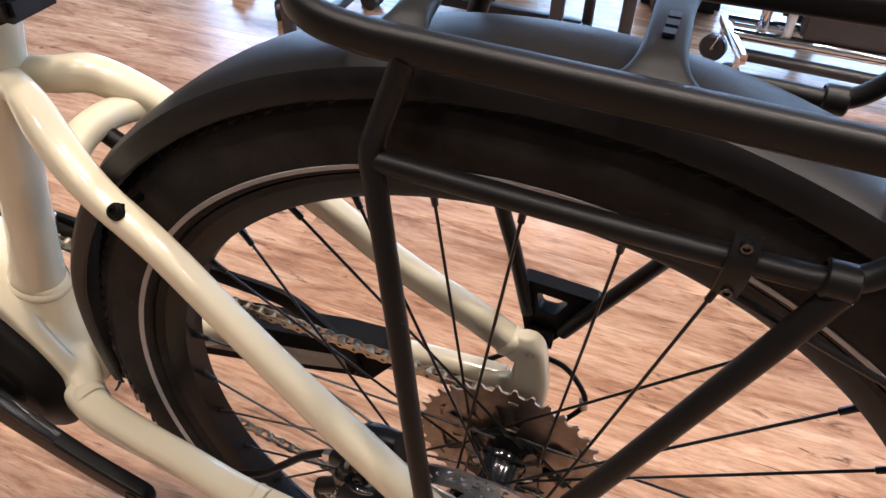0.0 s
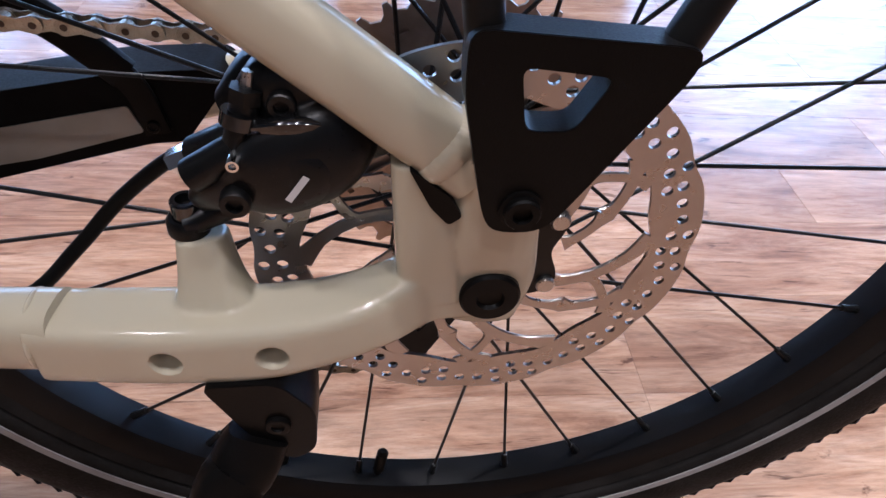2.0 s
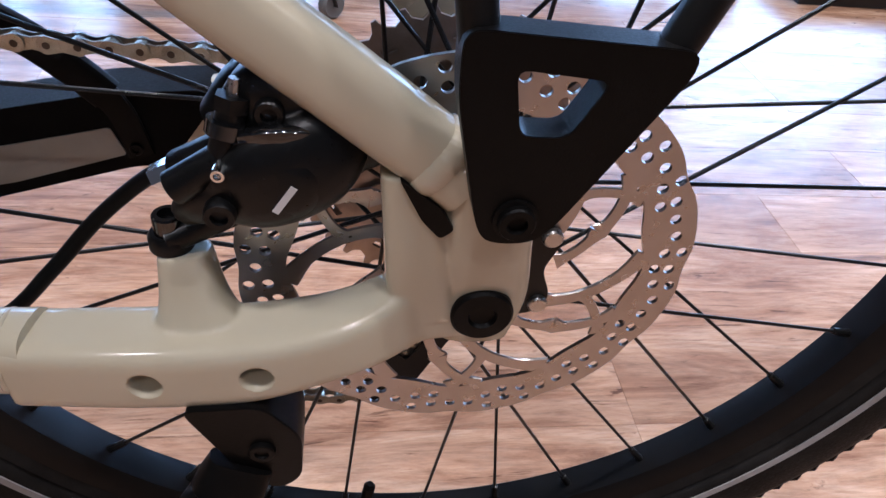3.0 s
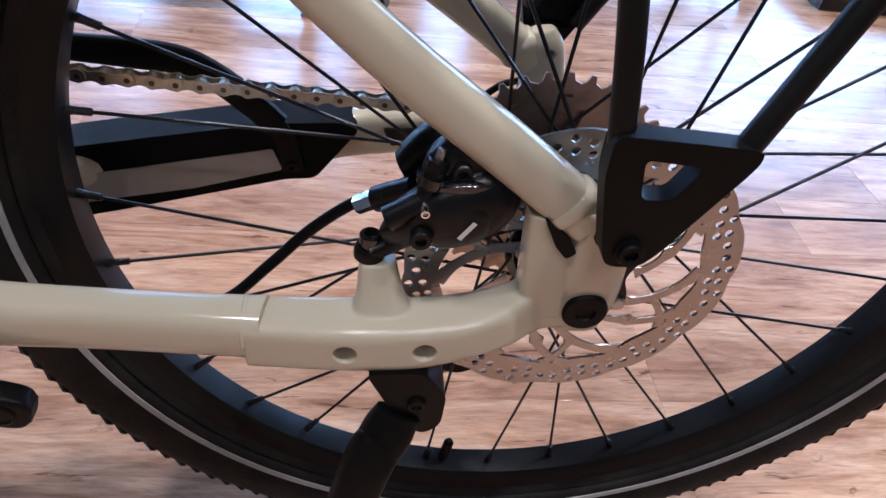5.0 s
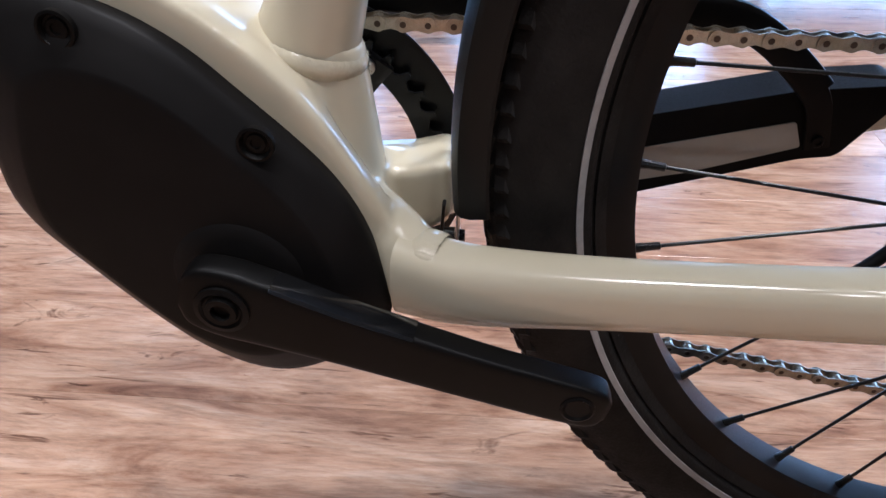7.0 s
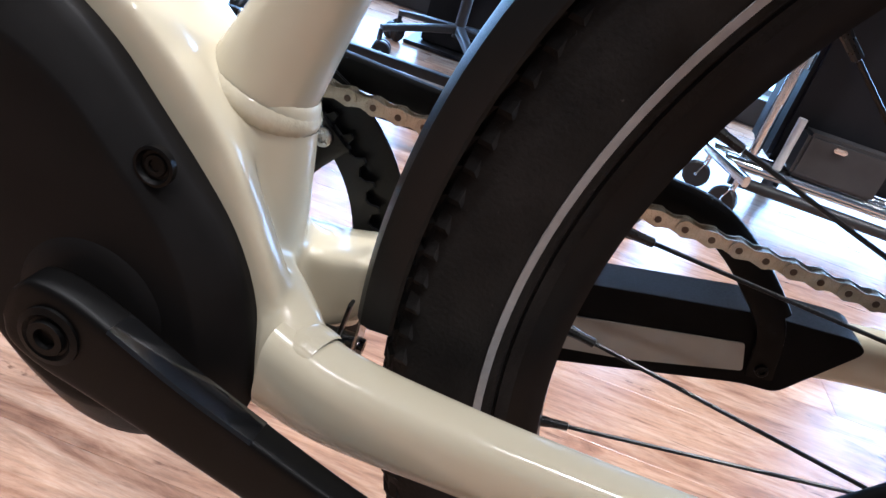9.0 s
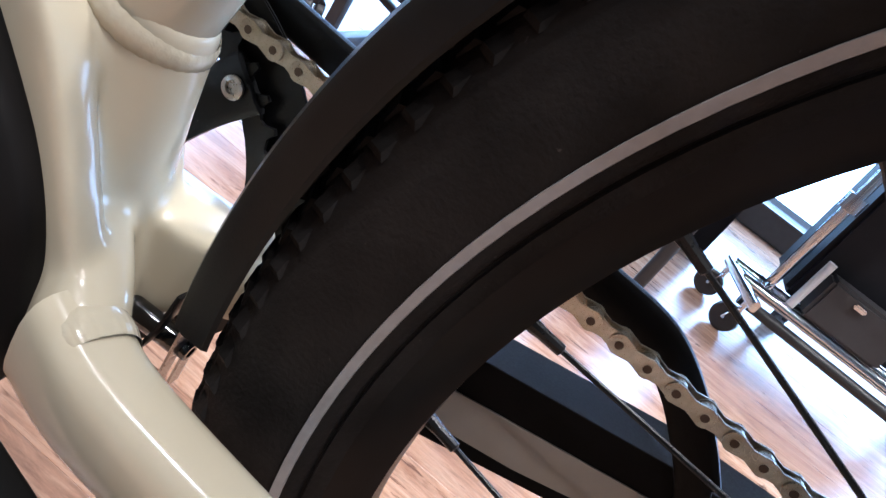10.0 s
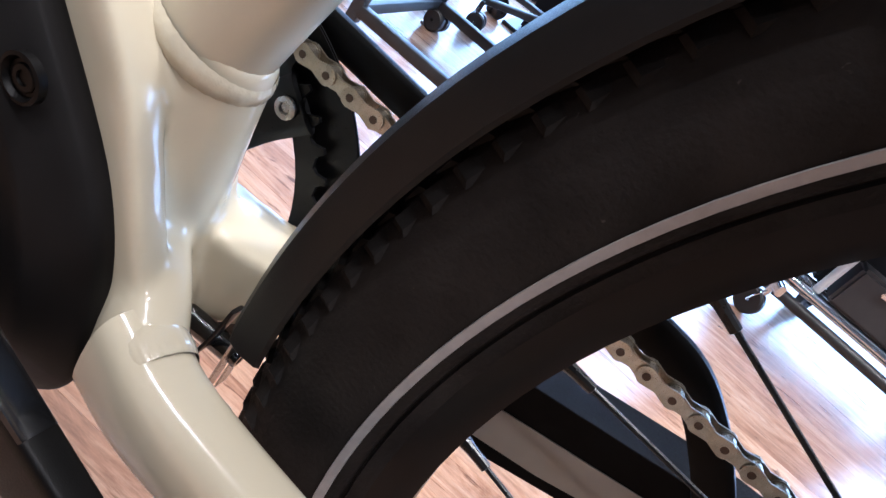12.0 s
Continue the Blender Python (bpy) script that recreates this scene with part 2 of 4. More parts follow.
def rod(a, b, r, n=14, r2=None, bm=None):
    a, b = Vector(a), Vector(b)
    d = (b - a).normalized()
    side = (1, 0, 0) if abs(d.y) > 0.7 else (0, 1, 0)
    return sweep(bm or bmesh.new(), [(*a, r, r), (*b, r2 or r, r2 or r)], n, 2.0, 1, side)


def circle(cx, cz, r, n=16, a0=0.0):
    return [(cx + r * math.cos(a0 + 2 * math.pi * k / n), cz + r * math.sin(a0 + 2 * math.pi * k / n)) for k in range(n)]


def rounded(points, r, n=4):
    """The outline with its corners rounded by about r."""
    out = []
    for i, p in enumerate(points):
        p, a, b = Vector(p), Vector(points[i - 1]), Vector(points[(i + 1) % len(points)])
        ra, rb = min(r, (a - p).length * 0.45), min(r, (b - p).length * 0.45)
        s, e = p + (a - p).normalized() * ra, p + (b - p).normalized() * rb
        for k in range(n + 1):
            t = k / n
            q = s * (1 - t) ** 2 + p * 2 * t * (1 - t) + e * t * t
            out.append((q.x, q.y))
    return out


def fused(ob, voxel=0.0016, smooth=8):
    """Melts the pieces of a casting into one skin with soft inner corners."""
    r = ob.modifiers.new("skin", "REMESH")
    r.mode, r.voxel_size, r.use_smooth_shade = "VOXEL", voxel, True
    s = ob.modifiers.new("soft", "SMOOTH")
    s.factor, s.iterations = 0.5, smooth
    return ob


def bake(ob):
    """Makes the result of an object's modifiers its mesh."""
    me = bpy.data.meshes.new_from_object(ob.evaluated_get(bpy.context.evaluated_depsgraph_get()))
    ob.modifiers.clear()
    ob.data = me
    for f in me.polygons:
        f.use_smooth = True
    return ob


def socket_bolt(r=0.0065, h=0.005, flange=0.0):
    """A socket-head bolt whose head looks towards -y, seated at y 0."""
    prof = [(0.0005, 0.001), (r, 0.001), (r, -h * 0.8), (r * 0.9, -h), (r * 0.55, -h), (r * 0.5, -h * 0.45), (0.0005, -h * 0.4)]
    if flange:
        prof[1:2] = [(flange, 0.001), (flange, -0.001), (r, -0.0013)]
    return lathe(prof, 18, closed=False)


def bead(points, r, lumps=0.18, side=(0, 0, 1)):
    """A weld bead: a row of overlapping ripples along a closed or open line."""
    bm = bmesh.new()
    pts = catmull(points, 10)
    rows = []
    length = 0.0
    for i, p in enumerate(pts):
        if i:
            length += float(np.linalg.norm(p - pts[i - 1]))
        k = 1 + lumps * math.sin(length / 0.0022)
        rows.append((*p, r * k, r * k))
    return sweep(bm, rows, 10, 2.0, 1, side)


# ---- room ----
WIN_Y = 2.5
slab = tagged(part("floor", box(-3.6, 3.6, -3.2, WIN_Y + 0.2, -0.12, -0.0045), WOOD, smooth=False), "rustic brown laminate plank floor", "floor", kind="structure")
part("ceiling", box(-3.7, 3.7, -3.3, WIN_Y + 0.2, CEIL, CEIL + 0.12), CEILING, smooth=False)
tagged(bpy.data.objects["ceiling"], "plain dark grey painted ceiling", "ceiling", kind="structure")
for nm, dims in (("wall_west", (-3.75, -3.6, -3.3, WIN_Y + 0.2, 0, CEIL)), ("wall_east", (3.6, 3.75, -3.3, WIN_Y + 0.2, 0, CEIL)), ("wall_south", (-3.6, 3.6, -3.3, -3.15, 0, CEIL))):
    tagged(part(nm, box(*dims), PLASTER, smooth=False), "plain dark plastered wall", "wall", kind="structure")
# out of view: keeps the windows low, so their reflection stays off the tubes
tagged(part("wall_north", box(-3.6, 3.6, WIN_Y, WIN_Y + 0.18, 1.5, CEIL), PLASTER, smooth=False), "unseen plastered wall that cuts off daylight above the shop windows", "wall", kind="structure")
# out of view, added to hold window glare off the floor's left side
tagged(part("wall_northwest", box(-3.6, -2.402, WIN_Y, WIN_Y + 0.18, 0, 1.498), PLASTER, smooth=False), "unseen dark plastered wall that trims daylight beside the shop windows", "wall", kind="structure")
for i, wx in enumerate(np.arange(-2.4, 3.5, 1.2)):
    win = thing(f"window_{i + 1}", "low shop window with dark metal frame", "window", "shop windows", "structure", pose(wx, WIN_Y, 0))
    part("window_sill", box(0.0, 1.2, 0, 0.14, 0, 0.10, 0.004), BLACKMETAL, win)
    part("window_frame", box(0.0, 0.06, 0.02, 0.11, 0.10, 1.50, 0.004), BLACKMETAL, win)
    part("window_frame", box(0.06, 1.2, 0.02, 0.11, 1.43, 1.50, 0.004), BLACKMETAL, win)
    pane = part("pane", box(0.06, 1.2, 0.06, 0.066, 0.10, 1.43), GLASS, win, smooth=False)
    pane.visible_shadow = False
tagged(part("backdrop", box(-9, 9, 6.0, 6.05, -0.5, 6.0), DAY, smooth=False), "bright overcast daylight outside the windows", "backdrop", kind="structure")
tagged(part("ground", box(-9, 9, WIN_Y + 0.21, 6.0, -0.2, -0.1), PLASTER, smooth=False), "pale pavement outside the windows", "ground", kind="structure")
fixture = None
for lx, ly, lw in LAMPS:
    if fixture is None:
        fixture = thing("ceiling_lamp", "warm white square downlight on the ceiling", "lamp", "downlights", m=pose(lx, ly, CEIL))
        part("housing", box(-0.10, 0.10, -0.07, 0.07, -0.10, -0.0, 0.006), BLACKMETAL, fixture)
        part("diffuser", box(-0.06, 0.06, -0.045, 0.045, -0.108, -0.1005, 0.002), LED, fixture)
    else:
        copy_thing(fixture, pose(lx, ly, CEIL))

# ---- bicycle ----
AX = Vector((0, 0, 0.345))
bike = thing("electric_bicycle", "cream electric bicycle with black rack and mudguard, on its kickstand", "bicycle")

# frame: seat tube, motor shell, down tube and yoke in one casting
bm = bmesh.new()
sweep(bm, [(-0.335, 0, 0.665, 0.0175, 0.0175), (-0.369, 0, 0.560, 0.0175, 0.0175), (-0.395, 0, 0.470, 0.0178, 0.0178), (-0.412, 0, 0.420, 0.0195, 0.0215), (-0.424, 0, 0.388, 0.022, 0.026)], 32)
part("seat_tube", bm, CREAM, bike, "cream painted seat tube")
bm = bmesh.new()
sweep(bm, [(-0.414, 0, 0.405, 0.019, 0.021), (-0.4210, 0, 0.375, 0.0230, 0.0305), (-0.4285, 0, 0.335, 0.0285, 0.0410), (-0.440, 0, 0.29, 0.030, 0.047)], 28, 2.0)
sweep(bm, [(-0.468, 0, 0.382, 0.024, 0.042), (-0.488, 0, 0.396, 0.031, 0.046), (-0.53, 0, 0.4245, 0.036, 0.047), (-0.62, 0, 0.486, 0.039, 0.048), (-0.86, 0, 0.648, 0.039, 0.048)], 32, 3.0)
shell = [(-0.530, 0.440), (-0.495, 0.452), (-0.445, 0.420), (-0.415, 0.392), (-0.391, 0.350), (-0.374, 0.318), (-0.371, 0.29), (-0.385, 0.277), (-0.42, 0.27), (-0.47, 0.275), (-0.53, 0.315), (-0.545, 0.35), (-0.545, 0.41)]
plate(rounded(shell, 0.02), -0.040, -0.024, bevel=0.006, segments=3, bm=bm)
core = [(-0.530, 0.440), (-0.495, 0.452), (-0.446, 0.420), (-0.419, 0.392), (-0.399, 0.350), (-0.386, 0.318), (-0.377, 0.29), (-0.386, 0.277), (-0.42, 0.27), (-0.47, 0.275), (-0.53, 0.315), (-0.545, 0.35), (-0.545, 0.41)]
plate(rounded(core, 0.02), -0.026, 0.024, bevel=0.014, segments=4, bm=bm)
for s in (-1, 1):
    sweep(bm, [(-0.415, s * 0.008, 0.308, 0.020, 0.034), (-0.390, s * 0.023, 0.303, 0.017, 0.029), (-0.373, s * 0.0355, 0.300, 0.0155, 0.0250), (-0.364, s * 0.0408, 0.2998, 0.0152, 0.0226)], 24, 2.6)
plate(rounded([(-0.412, 0.328), (-0.378, 0.330), (-0.3560, 0.336), (-0.3550, 0.302), (-0.372, 0.288), (-0.412, 0.284)], 0.006), 0.004, 0.042, bevel=0.005, segments=3, bm=bm)
fused(part("main_frame", bm, CREAM, bike, "cream motor shell and down tube"), 0.0018, 30)


def weld_ring(centre, along, half_side, half_up, width, proud, lumps=0.0004, power=2.0):
    """A flat rippled band round a tube of oval section."""
    bm = bmesh.new()
    d = Vector(along).normalized()
    s = (Vector((0, 1, 0)) - d * d.y).normalized()
    u = d.cross(s)
    n, prof = 200, [(-1.0, -0.5), (-0.7, 0.30), (-0.25, 0.85), (0.25, 0.85), (0.7, 0.30), (1.0, -0.5)]
    rings = []
    for k in range(n):
        a = 2 * math.pi * k / n
        rip = lumps * math.sin(k * 2 * math.pi * 40 / n) + lumps * 0.35 * math.sin(k * 2 * math.pi * 7 / n + 1)
        ring = []
        for w, h in prof:
            c, q = math.cos(a), math.sin(a)
            x, y = math.copysign(abs(c) ** (2 / power), c), math.copysign(abs(q) ** (2 / power), q)
            r = s * (half_side + h * proud) * x + u * (half_up + h * proud) * y
            ring.append(bm.verts.new(Vector(centre) + r * (1 + rip * (1 - w * w) * 12) + d * (w * width + rip)))
        rings.append(ring)
    for a, b in zip(rings, rings[1:] + rings[:1]):
        for k in range(len(prof) - 1):
            bm.faces.new((a[k], a[k + 1], b[k + 1], b[k]))
    return bm


part("weld_bead", weld_ring((-0.4195, 0, 0.3965), (-0.30, 0, -0.95), 0.0225, 0.0265, 0.0052, 0.0016, 0.00015), BEAD, bike, "rippled weld under cream paint")
part("weld_bead", bead([(-0.513, -0.036, 0.482), (-0.528, -0.041, 0.462), (-0.545, -0.041, 0.435), (-0.556, -0.04, 0.41)], 0.0022), BEAD, bike)

# stays and dropouts
CS = [(-0.375, 0.038, 0.300, 0.016, 0.0225), (-0.345, 0.048, 0.3000, 0.0145, 0.0198), (-0.29, 0.0575, 0.3060, 0.013, 0.0168), (-0.24, 0.065, 0.3120, 0.0122, 0.0157), (-0.19, 0.0745, 0.3200, 0.0122, 0.0154), (-0.155, 0.080, 0.3250, 0.0128, 0.0152)]
part("chain_stay", sweep(bmesh.new(), [(x, -y, z, a, b) for x, y, z, a, b in CS], 28, 3.0), CREAM, bike, "cream painted chain stay")
CS_R = [(x, y + dy, z, a, b * 0.9) for (x, y, z, a, b), dy in zip(CS, (0.0, 0.008, 0.0205, 0.0190, 0.0115, 0.0060))] + [(-0.11, 0.086, 0.338, 0.011, 0.016), (-0.02, 0.084, 0.349, 0.010, 0.016)]
part("chain_stay", sweep(bmesh.new(), CS_R, 28, 3.0), CREAM, bike)
part("weld_bead", weld_ring((-0.3625, -0.0416, 0.2999), (0.03, -0.0115, 0.0), 0.0150, 0.0222, 0.0070, 0.0007, 0.00018, 2.7), BEAD, bike)
part("weld_bead", bead([(-0.166, -0.078 - 0.0137 * math.cos(a), 0.3232 + 0.0154 * math.sin(a)) for a in np.linspace(0, 2 * math.pi, 17)], 0.0012, 0.1, (1, 0, 0)), BEAD, bike)
for s in (-1, 1):
    rows = [(-0.010, s * 0.079, 0.4015, 0.0104, 0.0122), (-0.05, s * 0.0745, 0.4305, 0.0104, 0.0122), (-0.10, s * 0.067, 0.4650, 0.0098, 0.0114), (-0.15, s * 0.061, 0.5050, 0.0092, 0.0105), (-0.205, s * 0.053, 0.5490, 0.0092, 0.0102),
            (-0.25, s * 0.044, 0.570, 0.0098, 0.0106), (-0.278, s * 0.036, 0.589, 0.0108, 0.0116), (-0.302, s * 0.025, 0.604, 0.0108, 0.0122), (-0.322, s * 0.014, 0.605, 0.0102, 0.0116), (-0.345, s * 0.004, 0.606, 0.0095, 0.011)]
    part("seat_stay", sweep(bmesh.new(), rows, 24, 2.8), CREAM, bike, "cream painted seat stay")
    part("weld_bead", weld_ring((-0.0200, s * 0.0778, 0.4090), (-0.79, s * -0.08, 0.60), 0.0106, 0.0124, 0.0048, 0.0013, 0.00008, 2.7), BEAD, bike)
bm = sweep(bmesh.new(), [(-0.278, -0.036, 0.580, 0.010, 0.008), (-0.283, -0.018, 0.585, 0.010, 0.0085), (-0.284, 0, 0.587, 0.010, 0.0085), (-0.283, 0.018, 0.585, 0.010, 0.0085), (-0.278, 0.036, 0.580, 0.010, 0.008)], 16, 3.0, 6, (1, 0, 0))
part("stay_bridge", bm, CREAM, bike, "cream welded bridge between the seat stays")
part("bridge_spacer", rod((-0.286, 0, 0.583), (-0.258, 0, 0.568), 0.0062), BLACK, bike)
part("seat_collar", lathe([(0.0180, -0.014), (0.0225, -0.014), (0.0232, -0.011), (0.0232, 0.011), (0.0225, 0.014), (0.0180, 0.014)], 32), SATIN, bike, "black seat post collar", Matrix.Translation((-0.3345, 0, 0.660)) @ pose(0, 0, 0, 90, 0, 0) @ pose(0, 0, 0, 0, 0, 16.5))
part("seat_post", rod((-0.338, 0, 0.655), (-0.28, 0, 0.84), 0.0152, 24), SATIN, bike, "black seat post")
part("clamp_bolt", box(-0.315, -0.297, -0.02, 0.02, 0.655, 0.672, 0.004), SATIN, bike)

bm = bmesh.new()
sweep(bm, [(-0.165, -0.0785, 0.3235, 0.0132, 0.0152), (-0.12, -0.0835, 0.3282, 0.0145, 0.0150), (-0.085, -0.0850, 0.3315, 0.0145, 0.0148), (-0.060, -0.0848, 0.3375, 0.0138, 0.0128), (-0.042, -0.0825, 0.3425, 0.0122, 0.0126), (-0.024, -0.0765, 0.3470, 0.0090, 0.0138), (-0.004, -0.0745, 0.3495, 0.0085, 0.0155)], 32, 5.0)
sweep(bm, [(-0.0990, -0.081, 0.334, 0.0115, 0.0190), (-0.1015, -0.075, 0.350, 0.010, 0.0120), (-0.1035, -0.070, 0.3675, 0.009, 0.0088)], 20, 3.0)
sweep(bm, [(-0.0210, -0.0765, 0.345, 0.0085, 0.0125), (-0.0250, -0.0770, 0.375, 0.0092, 0.0110), (-0.0285, -0.076, 0.408, 0.009, 0.0100)], 24, 5.0)
sweep(bm, [(0.000, -0.0735, 0.3315, 0.0080, 0.0140), (0.0, -0.0740, 0.352, 0.0085, 0.0185), (-0.001, -0.078, 0.380, 0.010, 0.0160), (-0.003, -0.081, 0.415, 0.010, 0.0140)], 24, 3.0)
sweep(bm, [(-0.026, -0.0755, 0.342, 0.0085, 0.012), (-0.010, -0.0755, 0.370, 0.0085, 0.012), (-0.005, -0.078, 0.393, 0.0090, 0.012)], 16, 3.0)
drop = fused(part("dropout", bm, CREAM, bike, "cream forged dropout with brake mounts"), 0.0010, 3)
bm = bmesh.new()
for hx, hz in ((-0.117, 0.3300), (-0.0790, 0.3340)):
    lathe([(0.0002, -0.008), (0.0060, -0.008), (0.0060, 0.013), (0.0002, 0.014)], 28, False, (hx, -0.0980, hz - 0.001), bm)
cut = part("hole_cutter", bm, CREAM)
holes = drop.modifiers.new("holes", "BOOLEAN")
holes.operation, holes.object, holes.solver = "DIFFERENCE", cut, "EXACT"
bake(drop)
drop.location.z = -0.0032
bpy.data.objects.remove(cut)

bm = bmesh.new()
sweep(bm, [(-0.04, 0.079, 0.346, 0.009, 0.015), (-0.015, 0.080, 0.350, 0.009, 0.016), (0.004, 0.080, 0.350, 0.009, 0.016)], 20, 3.2)
sweep(bm, [(-0.001, 0.080, 0.33, 0.008, 0.016), (0.0, 0.079, 0.365, 0.008, 0.0165), (-0.001, 0.078, 0.395, 0.009, 0.0135), (-0.005, 0.078, 0.412, 0.0095, 0.0130), (-0.007, 0.078, 0.422, 0.006, 0.0080)], 20, 3.0)
right_drop = fused(part("dropout", bm, CREAM, bike, "cream forged dropout on the chain side"), 0.0014, 8)
cut = part("hole_cutter", lathe([(0.0002, -0.02), (0.0032, -0.02), (0.0032, 0.02), (0.0002, 0.02)], 14, False, (-0.001, 0.078, 0.409)), CREAM)
holes = right_drop.modifiers.new("holes", "BOOLEAN")
holes.operation, holes.object, holes.solver = "DIFFERENCE", cut, "EXACT"
bake(right_drop)
bpy.data.objects.remove(cut)
part("axle_bolt", lathe([(0.0005, 0.012), (0.0116, 0.012), (0.0116, -0.0014), (0.0106, -0.0026), (0.0054, -0.0028), (0.0046, -0.0012), (0.0005, -0.0010)], 40, False, (0.0005, -0.0838, 0.3465)), BLACK, bike, "black through axle head")
part("recess_plug", plate(rounded([(-0.0330, 0.4090), (-0.0195, 0.3985), (-0.0140, 0.3900), (-0.0185, 0.3862), (-0.0250, 0.3935)], 0.0018), -0.0874, -0.080), BLACK, bike, m=Matrix.Translation((0, 0, -0.0030)))

# wheel
wheel = part("rear_wheel", lathe([(0.2650, -0.0105), (0.2680, -0.0125), (0.2740, -0.0150), (0.2835, -0.0165), (0.2850, -0.0150), (0.2850, 0.0150), (0.2835, 0.0165), (0.2740, 0.0150), (0.2680, 0.0125), (0.2650, 0.0105), (0.2640, 0.0)], 144), RIM, bike, "black rim with black spokes", Matrix.Translation(AX))
TYRE = [(0.2790, 0.0155), (0.2838, 0.0185), (0.2852, 0.0195), (0.2858, 0.0176), (0.2866, 0.0180), (0.2872, 0.0212), (0.2895, 0.0236), (0.2960, 0.0262), (0.3060, 0.0278), (0.3170, 0.0272), (0.3265, 0.0238), (0.3340, 0.0180), (0.3385, 0.0095), (0.3398, 0.0)]
profile = [(r, -y) for r, y in TYRE] + [(r, y) for r, y in TYRE[-2::-1]]
part("tyre", lathe(profile, 160), RUBBER, wheel, "black rubber tyre with block tread")
for s in (-1, 1):
    part("reflective_stripe", lathe([(0.2912, s * 0.0247), (0.2914, s * 0.0254), (0.2945, s * 0.0266), (0.2947, s * 0.0259)], 160), STRIPE, wheel, "pale reflective ring on the tyre")
bm = bmesh.new()
rng = random.Random(4)
BLOCKS = 156
for k in range(BLOCKS):
    a = 2 * math.pi * k / BLOCKS
    for r, y, dx, dy, tilt, yaw in ((0.3302, 0.0208, 0.0054, 0.0036, 0.95, 24), (0.3362, 0.0146, 0.0050, 0.0034, 0.52, -16), (0.3397, 0.0056, 0.0052, 0.0044, 0.15, 12)):
        for s in (-1, 1):
            b = a + (0.5 if s > 0 else 0) * 2 * math.pi / BLOCKS + 0.3 * (y > 0.02) * 2 * math.pi / BLOCKS
            grow = rng.uniform(0.92, 1.05)
            m = pose(0, 0, 0, 0, math.degrees(-b), 0) @ Matrix.Translation((0, s * y, -r)) @ pose(0, 0, 0, s * math.degrees(tilt), 0, s * yaw)
            q = [m @ Vector((x * dx, w * dy, z)) for z, g in ((0.001, 1.12 * grow), (-0.0009, 0.82 * grow)) for x, w in ((-g, -g), (g, -g), (g, g), (-g, g))]
            v = [bm.verts.new(p) for p in q]
            for face in ((4, 5, 6, 7), (0, 1, 5, 4), (1, 2, 6, 5), (2, 3, 7, 6), (3, 0, 4, 7)):
                bm.faces.new([v[i] for i in face])
tagged(part("tread", bm, RUBBER, wheel, "rows of small rubber tread blocks", smooth=False), kind="stuff")
part("hub", lathe([(0.0005, -0.062), (0.010, -0.062), (0.011, -0.056), (0.016, -0.054), (0.017, -0.040), (0.0325, -0.037), (0.0325, -0.033), (0.018, -0.030), (0.0155, -0.020), (0.0155, 0.006), (0.019, 0.012), (0.0310, 0.015), (0.0310, 0.019), (0.0170, 0.021), (0.0165, 0.058), (0.010, 0.060), (0.010, 0.068), (0.0005, 0.068)], 48, False), GLOSSY, wheel, "glossy black hub shell")
spoke_me = nipple_me = None
for k in range(32):
    a = radians(0.8 + 11.25 * k)
    side = -1 if k % 2 == 0 else 1
    lead = 1 if (k // 2) % 2 == 0 else -1
    b = a + lead * radians(62)
    rim_at = Vector((0.2655 * math.sin(a), 0.0, -0.2655 * math.cos(a)))
    fy = -0.035 if side < 0 else 0.017
    hub_at = Vector((0.0285 * math.sin(b), fy + 0.003 * lead, -0.0285 * math.cos(b)))
    d = hub_at - rim_at
    if spoke_me is None:
        spoke_me = finish(rod((0, 0, 0), (0, 0, 1), 0.00105, 8), SPOKE, name="spoke")
        nipple_me = finish(lathe([(0.0012, 0.0145), (0.0021, 0.0140), (0.0022, 0.006), (0.0026, 0.0030), (0.0028, -0.002), (0.0005, -0.002)], 10, False), SPOKE, name="nipple")
    turn = d.to_track_quat("Z", "Y").to_matrix().to_4x4()
    part("spoke", spoke_me, None, wheel, m=Matrix.Translation(rim_at) @ turn @ Matrix.Diagonal((1, 1, d.length, 1)))
    part("spoke_nipple", nipple_me, None, wheel, m=Matrix.Translation(rim_at) @ d.to_track_quat("Y", "Z").to_matrix().to_4x4())
a = radians(-7.5)
v0, v1 = Vector((0.266 * math.sin(a), 0.0, -0.266 * math.cos(a))), Vector((0.238 * math.sin(a), 0.0, -0.238 * math.cos(a)))
bm = rod(v0, v0.lerp(v1, 0.25), 0.0030, 12)
rod(v0.lerp(v1, 0.25), v0.lerp(v1, 0.9), 0.0042, 12, 0.0040, bm)
rod(v0.lerp(v1, 0.9), v1, 0.0040, 12, 0.0022, bm)
part("valve", bm, BLACK, wheel, "tyre valve with black dust cap")

# brake rotor
RY = -0.0565
outer, n = [], 240
for k in range(n):
    a = 2 * math.pi * k / n
    w = (k % 20) / 20
    outer.append((0.0905 - 0.0018 * (0.5 + 0.5 * math.cos(2 * math.pi * w)) ** 3, a))
outer = [(r * math.sin(a), r * math.cos(a)) for r, a in outer]
inner = [((0.0700 + 0.0012 * math.cos(12 * a)) * math.sin(a), (0.0700 + 0.0012 * math.cos(12 * a)) * math.cos(a)) for a in np.linspace(0, 2 * math.pi, 144, endpoint=False)]
drill = []
for k in range(60):
    a = 2 * math.pi * k / 60
    for r in (((0.0862, 0.0788), (0.0826,), (0.0862, 0.0790), (0.0828, 0.0766))[k % 4] if k % 6 else (0.0820,)):
        drill.append(circle(r * math.sin(a), r * math.cos(a), 0.00235, 12))
